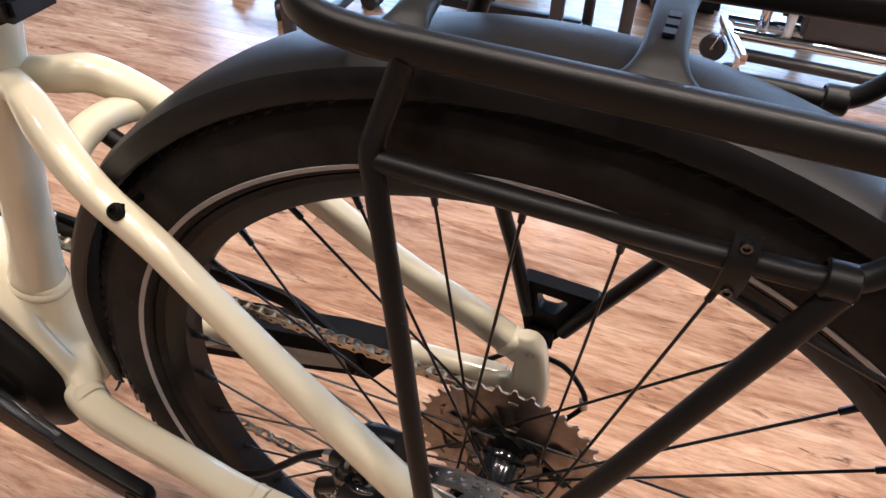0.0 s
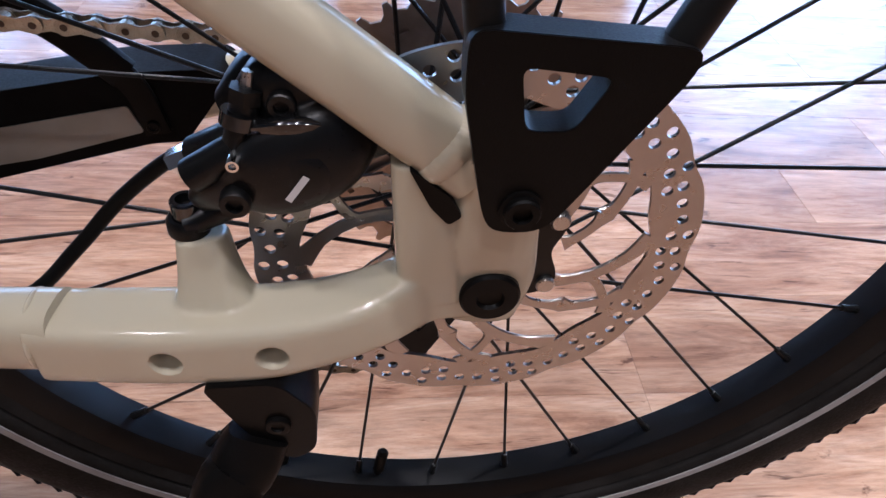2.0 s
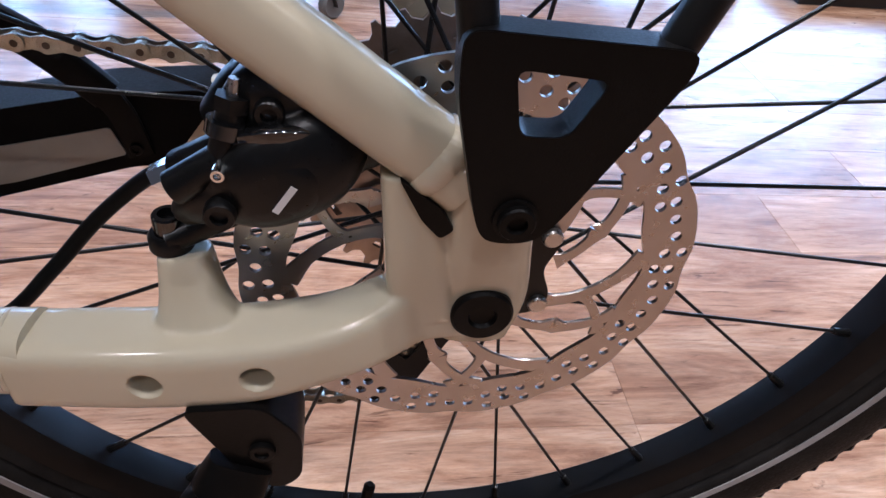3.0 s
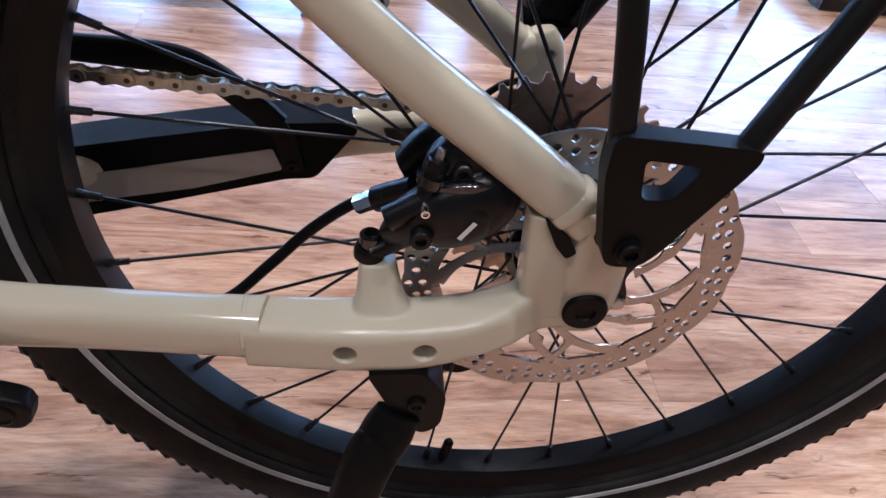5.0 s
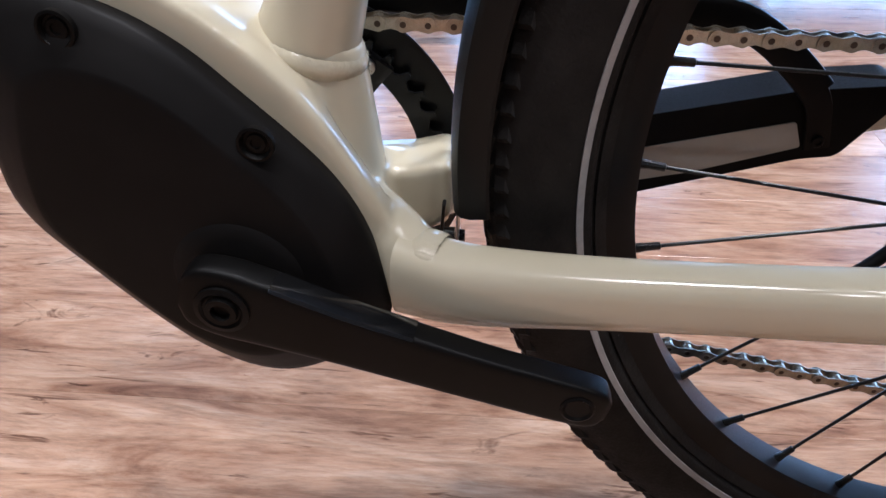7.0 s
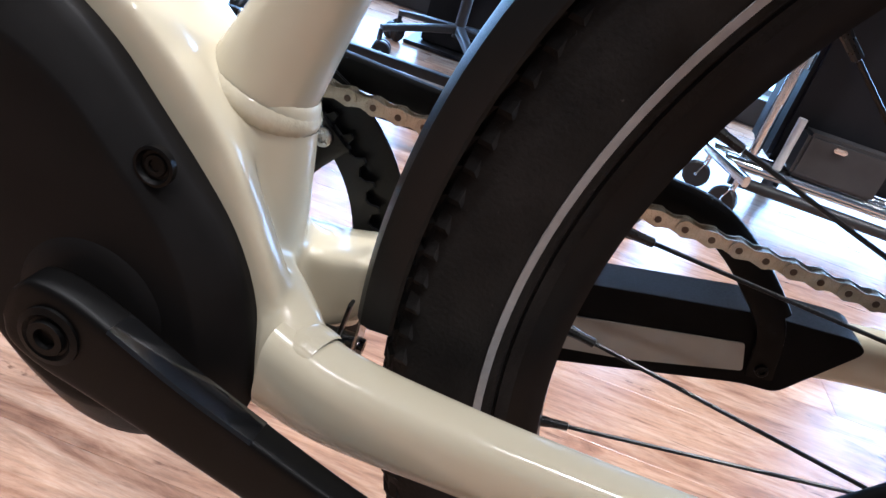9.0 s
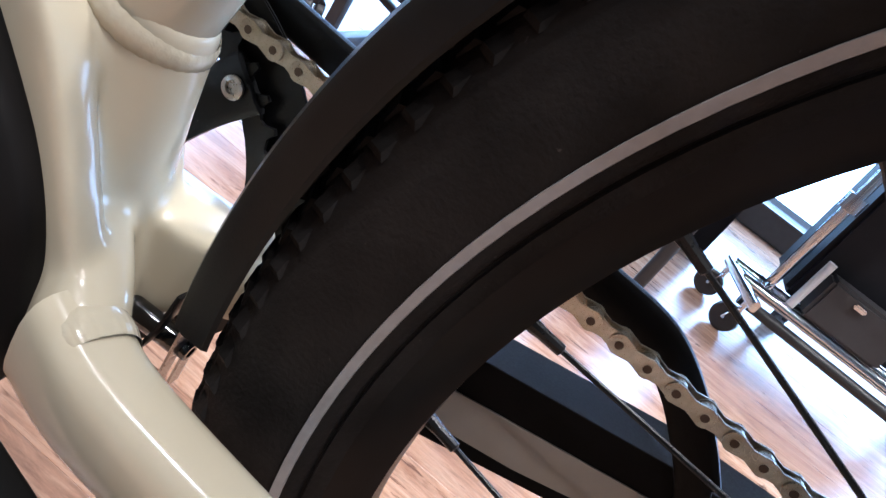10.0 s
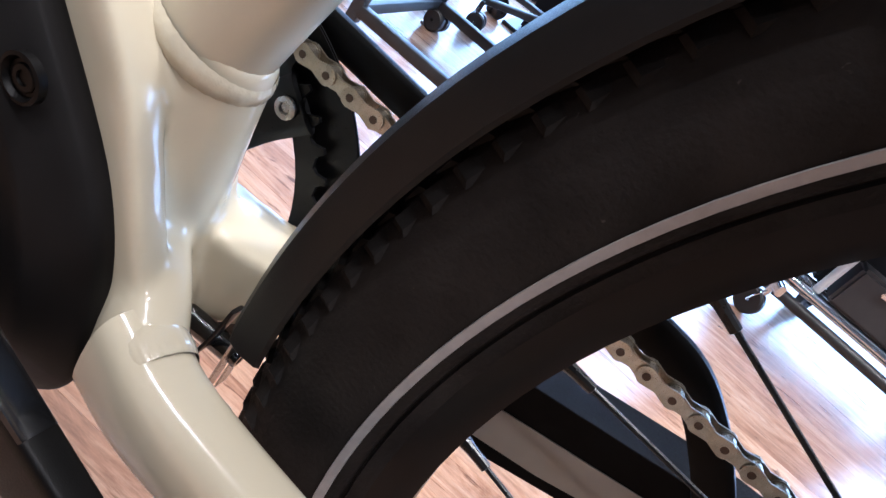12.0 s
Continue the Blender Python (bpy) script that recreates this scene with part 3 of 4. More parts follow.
rotor = part("brake_rotor", plate(outer, RY - 0.0009, RY + 0.0009, [inner, *drill]), STEEL, wheel, "drilled steel brake disc on alloy arms", smooth=False)
for k in range(6):
    a = 2 * math.pi * k / 6
    for r0, b0, r1, b1, w in ((0.034, 0.0, 0.0715, -0.62, 0.0029), (0.050, -0.24, 0.0715, 0.02, 0.0022), (0.034, 0.42, 0.052, 0.16, 0.0024), (0.052, 0.16, 0.0715, -0.16, 0.0026)):
        pts = []
        for t in np.linspace(0, 1, 6):
            r, b = r0 + (r1 - r0) * t, a + b0 + (b1 - b0) * t**1.25
            pts.append((r * math.sin(b), RY, r * math.cos(b), 0.0009, w + 0.0022 * (2 * t - 1) ** 4))
        part("rotor_arm", sweep(bmesh.new(), pts, 8, 5.0, 2), STEEL, wheel)
part("rotor_carrier", plate([((0.034 + 0.004 * math.cos(6 * b)) * math.sin(b), (0.034 + 0.004 * math.cos(6 * b)) * math.cos(b)) for b in np.linspace(0, 2 * math.pi, 96, endpoint=False)], RY - 0.002, RY + 0.002, [circle(0, 0, 0.018, 30)], 0.0005), SATIN, wheel, "black carrier of the brake disc")
part("lock_ring", lathe([(0.0125, -0.0645), (0.0215, -0.0645), (0.0225, -0.058), (0.0125, -0.056)], 36), SATIN, wheel)
rivet = finish(lathe([(0.0004, 0.0), (0.0042, 0.0), (0.0042, -0.0022), (0.0034, -0.003), (0.0004, -0.003)], 16, False), ALLOY, name="rotor_rivet")
for k in range(6):
    a = 2 * math.pi * k / 6
    part("rotor_rivet", rivet, None, wheel, m=Matrix.Translation((0.0345 * math.sin(a), RY - 0.0015, 0.0345 * math.cos(a))))

# cassette
TEETH = (36, 32, 28, 24, 21, 18, 15, 13, 11)
for i, teeth in enumerate(TEETH):
    rp = 0.0127 / 2 / math.sin(math.pi / teeth)
    out = []
    for k in range(teeth):
        for w, dr in ((-0.42, -0.0030), (-0.22, -0.0012), (-0.09, 0.0032), (0.09, 0.0032), (0.22, -0.0012)):
            a = 2 * math.pi * (k + w) / teeth
            out.append(((rp + dr) * math.sin(a), (rp + dr) * math.cos(a)))
    cuts = [circle(0, 0, 0.0175, 24)]
    if i < 3:
        for k in range(teeth // 3):
            a = 2 * math.pi * k / (teeth // 3)
            cuts.append([((rp - 0.0095) * math.sin(a + u) + 0.0 , (rp - 0.0095) * math.cos(a + u)) for u in np.linspace(-0.06, 0.06, 5)] + [((rp - 0.0125) * math.sin(a + u), (rp - 0.0125) * math.cos(a + u)) for u in np.linspace(0.06, -0.06, 5)])
        for k in range(7):
            a = 2 * math.pi * (k + 0.3 * i) / 7
            cuts.append([((rp - 0.018) * math.sin(a + u), (rp - 0.018) * math.cos(a + u)) for u in np.linspace(-0.26, 0.26, 8)] + [(0.027 * math.sin(a + u), 0.027 * math.cos(a + u)) for u in np.linspace(0.18, -0.18, 5)])
    y = 0.0235 + 0.0038 * i
    part("sprocket", plate(out, y, y + 0.0018, cuts), COG, wheel, "brownish steel sprocket", smooth=False)

# motor cover and crank
CV = [(-0.538, 0.427), (-0.518, 0.4355), (-0.497, 0.433), (-0.477, 0.4245), (-0.457, 0.411), (-0.440, 0.3935), (-0.422, 0.3755), (-0.405, 0.3565), (-0.393, 0.335), (-0.385, 0.309), (-0.380, 0.284), (-0.386, 0.267), (-0.402, 0.252), (-0.417, 0.243), (-0.431, 0.2365), (-0.446, 0.234), (-0.464, 0.238), (-0.487, 0.252), (-0.511, 0.277), (-0.533, 0.304), (-0.550, 0.325), (-0.557, 0.344), (-0.554, 0.378), (-0.545, 0.410)]
cvx, cvz = sum(p[0] for p in CV) / len(CV), sum(p[1] for p in CV) / len(CV)
loop = rounded(CV, 0.012, 3)
bm = bmesh.new()
rings = []
for f, y in ((0.985, -0.030), (0.998, -0.044), (1.0, -0.0475), (0.985, -0.0495), (0.93, -0.0525), (0.86, -0.0560), (0.775, -0.0605), (0.755, -0.0612), (0.72, -0.0615), (0.45, -0.0620), (0.2, -0.0620)):
    rings.append([bm.verts.new((cvx + (x - cvx) * f, y, cvz + (z - cvz) * f)) for x, z in loop])
for a, b in zip(rings, rings[1:]):
    for k in range(len(a)):
        bm.faces.new((a[k], a[(k + 1) % len(a)], b[(k + 1) % len(a)], b[k]))
bm.faces.new(rings[-1])
cover = part("motor_cover", bm, COVER, bike, "matt black plastic motor cover")
part("boss", lathe([(0.034, -0.045), (0.034, -0.0585), (0.031, -0.062), (0.024, -0.064), (0.0005, -0.064)], 40, False, (-0.449, 0, 0.309)), COVER, cover)
cup = finish(lathe([(0.0078, 0.002), (0.0078, -0.0009), (0.0066, -0.0012), (0.0058, 0.0), (0.0056, 0.001)], 24, False), BLACK, name="screw_cup")
screw = finish(socket_bolt(0.0044, 0.0016), BLACK, name="cover_screw")
for x, y, z in ((-0.5005, -0.0560, 0.4235), (-0.4300, -0.0585, 0.3780), (-0.4400, -0.0492, 0.2450)):
    part("screw_cup", cup, None, cover, m=Matrix.Translation((x, y, z)))
    part("cover_screw", screw, None, cover, m=Matrix.Translation((x, y + 0.0018, z)))
bm = bmesh.new()
sweep(bm, [(-0.4695, -0.0750, 0.3145, 0.0065, 0.008), (-0.4640, -0.0750, 0.3130, 0.0075, 0.0165), (-0.4500, -0.0752, 0.3090, 0.008, 0.0195), (-0.4320, -0.0760, 0.3040, 0.008, 0.0185), (-0.3950, -0.0790, 0.2937, 0.0075, 0.0155), (-0.3380, -0.0825, 0.2778, 0.0070, 0.0135), (-0.2995, -0.0835, 0.2671, 0.0070, 0.0130), (-0.2830, -0.0835, 0.2625, 0.0068, 0.0115), (-0.2775, -0.0835, 0.2610, 0.0050, 0.006)], 32, 6.5, 5)
crank = part("crank_arm", bm, BLACK, bike, "black forged crank arm without pedal")
part("crank_bolt", lathe([(0.0005, 0.0), (0.0125, 0.0), (0.0125, -0.0015), (0.0100, -0.0022), (0.0085, -0.0010), (0.0075, -0.0010), (0.0072, -0.0032), (0.0045, -0.0032), (0.0040, -0.0002), (0.0005, 0.0)], 24, False, (-0.4500, -0.0832, 0.3090)), BLACK, crank)
part("pedal_hole", lathe([(0.0005, 0.002), (0.0080, 0.002), (0.0080, -0.0004), (0.0068, -0.0011), (0.0056, 0.0), (0.0005, 0.0)], 24, False, (-0.2915, -0.0906, 0.2650)), BLACK, crank)
bm = sweep(bmesh.new(), [(-0.4270, -0.0765, 0.3026 + 0.0172, 0.0072, 0.0022), (-0.3950, -0.0790, 0.2937 + 0.0142, 0.0070, 0.0022), (-0.3650, -0.0808, 0.2853 + 0.0132, 0.0066, 0.0020)], 10, 4.0, 4)
part("gloss_inlay", bm, GLOSSY, crank, "glossy black inlay on the crank arm")

# chainring, guard and chain
RC = Vector((-0.450, 0.047, 0.309))
RR = 0.0127 / 2 / math.sin(math.pi / 42)
out = []
for k in range(42):
    for w, dr in ((-0.42, -0.0030), (-0.22, -0.0012), (-0.09, 0.0032), (0.09, 0.0032), (0.22, -0.0012)):
        a = 2 * math.pi * (k + w) / 42
        out.append((RC.x + (RR + dr) * math.sin(a), RC.z + (RR + dr) * math.cos(a)))
ringp = part("chainring", plate(out, 0.0462, 0.0480, [circle(RC.x, RC.z, 0.0735, 60)]), SATIN, bike, "black chainring with guard disc", smooth=False)
part("guard_disc", plate(circle(RC.x, RC.z, 0.1005, 96), 0.0530, 0.0550, [circle(RC.x, RC.z, 0.0745, 72)], 0.0006), SATIN, ringp, "black chainring guard with white marks")
for k in range(4):
    a = radians(37.6 + 90 * k)
    d = Vector((math.sin(a), 0, math.cos(a)))
    p, q = RC + d * 0.02, RC + d * 0.0830
    part("chainring_arm", sweep(bmesh.new(), [(p.x, 0.046, p.z, 0.004, 0.016), (*(p.lerp(q, 0.6)), 0.004, 0.012), (q.x, 0.046, q.z, 0.003, 0.013)], 14, 3.6, 4), SATIN, ringp)
    c = RC + d * 0.0770
    part("chainring_bolt", lathe([(0.0005, 0.0), (0.0050, 0.0), (0.0050, -0.0012), (0.0040, -0.0018), (0.0026, -0.0018), (0.0022, -0.0004), (0.0005, -0.0004)], 18, False, (c.x, 0.0422, c.z)), ALLOY, ringp, "bright chainring bolt")
c = Vector((-0.3715, 0.0528, 0.3230))
part("printed_mark", plate(circle(c.x, c.z, 0.0042, 20), 0.0524, 0.0529, [circle(c.x, c.z, 0.0028, 16)]), WHITE_INK, ringp)
for i, (w, h) in enumerate(((0.0009, 0.006), (0.003, 0.0009), (0.002, 0.0009))):
    part("printed_mark", box(-0.3715 - w / 2, -0.3715 + w / 2, 0.0524, 0.0529, 0.3135 - h / 2 + (0, 0.003, 0.0005)[i], 0.3135 + h / 2 + (0, 0.003, 0.0005)[i]), WHITE_INK, ringp, smooth=False)

GUARD = [(-0.566, 0.310), (-0.558, 0.350), (-0.538, 0.380), (-0.510, 0.396), (-0.475, 0.4025), (-0.42, 0.4010), (-0.36, 0.3980), (-0.29, 0.3955), (-0.245, 0.3938), (-0.216, 0.391), (-0.195, 0.380), (-0.176, 0.364), (-0.164, 0.352)]
rows = [(x, 0.0635, z, 0.0035, 0.0078 if x < -0.25 else 0.0088) for x, z in GUARD]
guard = part("chain_guard", sweep(bmesh.new(), rows, 16, 4.0, 6), BLACK, bike, "black plastic chain guard")
part("guard_bracket", sweep(bmesh.new(), [(-0.170, 0.0640, 0.357, 0.002, 0.008), (-0.160, 0.0650, 0.342, 0.002, 0.007), (-0.154, 0.0655, 0.317, 0.002, 0.0070)], 12, 4.0, 4), BLACK, guard)
part("guard_screw", socket_bolt(0.0034, 0.002), BLACK, guard, m=Matrix.Translation((-0.1555, 0.0637, 0.3220)))
part("guard_screw", lathe([(0.0005, 0.003), (0.0055, 0.003), (0.0055, -0.003), (0.0045, -0.004), (0.0025, -0.004), (0.002, -0.002), (0.0005, -0.002)], 18, False, (0, 0, 0)), ALLOY, guard, m=Matrix.Translation((-0.4565, 0.058, 0.408)) @ pose(0, 0, 0, -90, 0, 0))


def links():
    """The two kinds of chain link, along x from pin to pin, pitch 12.7 mm."""
    made = []
    for gap, th in ((0.0030, 0.0009), (0.0019, 0.0009)):
        bm = bmesh.new()
        lobe = []
        for s in (1, -1):
            for k in range(9):
                a = math.pi / 2 - math.pi * k / 8
                lobe.append((0.00635 * s + s * 0.0042 * math.cos(a), s * 0.0042 * math.sin(a)))
            lobe.append((0.0, -s * 0.0027))
        for s in (-1, 1):
            plate(lobe, s * gap, s * (gap + th), bm=bm)
        if gap > 0.0025:
            for px in (-0.00635, 0.00635):
                lathe([(0.0004, -0.0043), (0.0017, -0.0043), (0.0017, 0.0043), (0.0004, 0.0043)], 10, False, (px, 0, 0), bm)
        else:
            for px in (-0.00635, 0.00635):
                lathe([(0.0015, -0.0019), (0.0038, -0.0019), (0.0038, 0.0019), (0.0015, 0.0019)], 12, True, (px, 0, 0), bm)
        made.append(finish(bm, CHAIN, True, "link", 30))
        if gap > 0.0025:
            me = made[-1]
            me.materials.append(PIN)
            for f in me.polygons:
                if abs(f.normal.y) > 0.9 and abs(f.center.y) > 0.0041:
                    f.material_index = 1
    return made


line = []
for k in range(40):
    a = math.pi * k / 39
    line.append(np.array((RC.x - RR * math.sin(a), 0.047, RC.z - RR * math.cos(a))))
top_cog = 0.0365
line += [np.array((x, 0.047 - 0.004 * (x + 0.45) / 0.45, RC.z + RR + (0.3450 + top_cog - RC.z - RR) * (x + 0.45) / 0.45)) for x in np.linspace(-0.435, -0.005, 30)]
line += [np.array((top_cog * math.sin(a), 0.043, 0.345 + top_cog * math.cos(a))) for a in np.linspace(0.1, 2.6, 16)]
PUL1, PUL2, PR = np.array((0.018, 0.043, 0.262)), np.array((-0.028, 0.043, 0.172)), 0.0225
line += [PUL1 + PR * np.array((-math.cos(a), 0, math.sin(a))) for a in np.linspace(0.5, -1.2, 8)]
line += [PUL2 + PR * np.array((math.cos(a), 0, math.sin(a))) for a in np.linspace(0.7, -1.6, 12)]
line += [np.array((x, 0.043 + 0.004 * (-0.03 - x) / 0.42, 0.1400 + (RC.z - RR - 0.1400) * ((-0.03 - x) / 0.42))) for x in np.linspace(-0.06, -0.43, 24)]
seg = [0.0]
for a, b in zip(line, line[1:]):
    seg.append(seg[-1] + float(np.linalg.norm(b - a)))
count = int(seg[-1] / 0.0127) // 2 * 2
pitch = seg[-1] / count
at = [np.array([np.interp(i * pitch, seg, [p[j] for p in line]) for j in range(3)]) for i in range(count + 1)]
chain = new("chain")
chain["label"] = "nickel-plated roller chain"
chain.parent = bike
link_kinds = links()
for i in range(count):
    p, q = Vector(at[i]), Vector(at[i + 1])
    d = (q - p).normalized()
    side = (Vector((0, 1, 0)) - d * d.y).normalized()
    m = Matrix((d, side, d.cross(side))).transposed().to_4x4()
    part("link", link_kinds[i % 2], None, chain, m=Matrix.Translation((p + q) / 2) @ m)

# protector on the chain side
prot = part("stay_protector", plate(rounded([(-0.345, 0.312), (-0.280, 0.327), (-0.169, 0.350), (-0.120, 0.354), (-0.113, 0.349), (-0.141, 0.310), (-0.160, 0.308), (-0.267, 0.2765), (-0.335, 0.258)], 0.005), 0.0680, 0.0980, bevel=0.006, segments=3), PAD, bike, "black rubber chain stay protector")
part("label_panel", plate(rounded([(-0.335, 0.2935), (-0.270, 0.3080), (-0.168, 0.3315), (-0.162, 0.3160), (-0.220, 0.2975), (-0.270, 0.2865), (-0.330, 0.2720)], 0.002), 0.0672, 0.0682), PANEL, prot, "pale grey panel on the protector", smooth=False)
part("stay_recess", plate(rounded([(-0.098, 0.3475), (-0.058, 0.350), (-0.064, 0.341), (-0.092, 0.335)], 0.002), 0.0735, 0.0752), SATIN, bike, smooth=False)

# derailleur and its cable
der = part("rear_derailleur", sweep(bmesh.new(), [(-0.012, 0.090, 0.330, 0.010, 0.012), (-0.004, 0.086, 0.305, 0.012, 0.016), (0.010, 0.075, 0.275, 0.014, 0.016), (0.018, 0.062, 0.262, 0.010, 0.013)], 16, 3.0), SATIN, bike, "black rear derailleur")
for y in (0.0365, 0.0490):
    part("cage_plate", plate(rounded([(0.030, 0.278), (0.040, 0.262), (0.025, 0.225), (-0.008, 0.158), (-0.028, 0.146), (-0.052, 0.160), (-0.050, 0.182), (-0.020, 0.205), (0.000, 0.250), (0.006, 0.278)], 0.010), y, y + 0.0016, [rounded([(0.014, 0.238), (0.020, 0.232), (-0.010, 0.188), (-0.016, 0.194)], 0.002)]), SATIN, der)
for p in (PUL1, PUL2):
    out = []
    for k in range(11):
        for w, r in ((-0.3, 0.0185), (-0.1, 0.0232), (0.1, 0.0232), (0.3, 0.0185)):
            a = 2 * math.pi * (k + w) / 11
            out.append((p[0] + r * math.sin(a), p[2] + r * math.cos(a)))
    part("jockey_wheel", plate(out, 0.0415, 0.0445, [circle(p[0], p[2], 0.004, 12)]), BLACK, der, smooth=False)
part("gear_cable", tube([(-0.10, 0.090, 0.325), (-0.047, 0.096, 0.350), (-0.018, 0.097, 0.374), (0.018, 0.097, 0.377), (0.038, 0.097, 0.358), (0.046, 0.096, 0.335), (0.030, 0.092, 0.305)], 0.0024, 10), BLACK, bike, "black gear cable loop")
part("cable_end", rod((0.044, 0.096, 0.342), (0.0465, 0.0955, 0.331), 0.0034), ALLOY, bike)

# brake caliper
bm = bmesh.new()
sweep(bm, [(-0.092, -0.070, 0.392, 0.009, 0.008), (-0.084, -0.073, 0.396, 0.012, 0.012), (-0.073, -0.0755, 0.401, 0.014, 0.0165), (-0.060, -0.0755, 0.4075, 0.013, 0.0170), (-0.051, -0.072, 0.414, 0.011, 0.0135), (-0.046, -0.068, 0.418, 0.007, 0.008)], 28, 2.8)
sweep(bm, [(-0.080, -0.064, 0.416, 0.008, 0.006), (-0.074, -0.068, 0.421, 0.009, 0.012), (-0.066, -0.070, 0.424, 0.009, 0.014), (-0.048, -0.066, 0.420, 0.008, 0.009)], 24, 3.0)
sweep(bm, [(-0.098, -0.072, 0.386, 0.0062, 0.0050), (-0.091, -0.077, 0.392, 0.0068, 0.0068), (-0.081, -0.080, 0.398, 0.0068, 0.0080)], 16, 3.0)
cal = fused(part("brake_caliper", bm, SATIN, bike, "black hydraulic brake caliper"), 0.0009, 4)
cal.location = (-0.0020, 0.0, -0.0020)
part("caliper_half", sweep(bmesh.new(), [(-0.090, -0.045, 0.400, 0.008, 0.010), (-0.074, -0.044, 0.410, 0.010, 0.017), (-0.054, -0.045, 0.418, 0.008, 0.012)], 20, 3.0), SATIN, cal)
part("caliper_bridge", sweep(bmesh.new(), [(-0.082, -0.062, 0.406, 0.017, 0.006), (-0.072, -0.060, 0.416, 0.018, 0.008), (-0.060, -0.058, 0.421, 0.016, 0.007)], 20, 3.0), GLOSSY, cal)
part("piston_cap", lathe([(0.0005, 0.004), (0.0130, 0.006), (0.0125, 0.0015), (0.0108, -0.0008), (0.0070, -0.0022), (0.0005, -0.0026)], 36, False, (-0.0655, -0.0870, 0.4035)), SATIN, cal)
part("bolt_tab", sweep(bmesh.new(), [(-0.058, -0.071, 0.424, 0.003, 0.006), (-0.046, -0.070, 0.419, 0.003, 0.006), (-0.034, -0.069, 0.416, 0.003, 0.005)], 14, 3.4), SATIN, cal)
part("mount_adapter", sweep(bmesh.new(), [(-0.1060, -0.069, 0.3720, 0.008, 0.0045), (-0.090, -0.066, 0.378, 0.006, 0.005), (-0.060, -0.062, 0.393, 0.006, 0.005), (-0.030, -0.067, 0.4115, 0.008, 0.005)], 16, 3.4), SATIN, cal)
up = pose(0, 0, 0, -90, 0, 0)
for bx, by, bz, r in ((-0.1055, -0.0695, 0.3680, 0.0052), (-0.0300, -0.0690, 0.413, 0.0050)):
    part("mount_washer", lathe([(0.0005, 0.0), (r * 1.45, 0.0), (r * 1.45, -0.0045), (r * 1.25, -0.006), (0.0005, -0.006)], 24, False), SATIN, cal, m=Matrix.Translation((bx, by, bz)) @ up)
    part("mount_bolt", lathe([(0.0005, -0.005), (r, -0.005), (r, -0.0125), (r * 0.9, -0.0132), (r * 0.6, -0.0132), (r * 0.5, -0.010), (0.0005, -0.010)], 20, False), GLOSSY, cal, m=Matrix.Translation((bx, by, bz)) @ up)
part("hose_port", rod((-0.103, -0.052, 0.388), (-0.086, -0.060, 0.401), 0.0065, 16), SATIN, cal)
part("hose_nut", rod((-0.1125, -0.0505, 0.3825), (-0.1035, -0.0515, 0.3880), 0.0048, 6), CHROME, cal, "silver hose nut")
part("bleed_block", rod((-0.0850, -0.0800, 0.4050), (-0.0800, -0.0770, 0.4240), 0.0046, 14), SATIN, cal)
part("bleed_ring", rod((-0.0822, -0.0785, 0.4170), (-0.0812, -0.0778, 0.4212), 0.0062, 18), GLOSSY, cal)
part("bleed_nut", rod((-0.0800, -0.0768, 0.4240), (-0.0792, -0.0762, 0.4285), 0.0054, 6), SATIN, cal)
part("bleed_nipple", rod((-0.0792, -0.0760, 0.4280), (-0.0784, -0.0754, 0.4335), 0.0022, 10, 0.0018), ALLOY, cal)
part("banjo_arm", rod((-0.0990, -0.0800, 0.3985), (-0.0835, -0.0790, 0.4085), 0.0058, 18), SATIN, cal)
part("bolt", socket_bolt(0.0022, 0.006), CHROME, cal, m=Matrix.Translation((-0.0838, -0.0835, 0.4090)))
part("bolt", socket_bolt(0.0050, 0.004), SATIN, cal, m=Matrix.Translation((-0.0845, -0.0870, 0.3950)))
part("bolt", socket_bolt(0.0044, 0.003), SATIN, cal, m=Matrix.Translation((-0.0690, -0.0790, 0.4250)))
part("bolt", socket_bolt(0.0030, 0.003), CHROME, cal, m=Matrix.Translation((-0.0490, -0.0755, 0.4215)))
part("bolt", socket_bolt(0.0036, 0.004), ALLOY, cal, m=Matrix.Translation((-0.0450, -0.0745, 0.4110)))
part("caliper_fin", sweep(bmesh.new(), [(-0.080, -0.0805, 0.4165, 0.002, 0.0022), (-0.066, -0.0835, 0.4205, 0.003, 0.0026), (-0.050, -0.0790, 0.4175, 0.002, 0.0022)], 12, 3.0), GLOSSY, cal)
part("printed_mark", box(-0.0011, 0.0011, -0.0002, 0.0, -0.0055, 0.0055), WHITE_INK, cal, m=Matrix.Translation((-0.0650, -0.0900, 0.4015)) @ pose(0, 0, 0, 0, 33, 0), smooth=False)
part("brake_hose", tube([(-0.107, -0.051, 0.3855), (-0.118, -0.0495, 0.3795), (-0.138, -0.049, 0.361), (-0.158, -0.050, 0.338), (-0.182, -0.053, 0.315), (-0.22, -0.056, 0.303), (-0.30, -0.055, 0.305), (-0.36, -0.04, 0.315)], 0.0030, 12), BLACK, bike, "black brake hose")

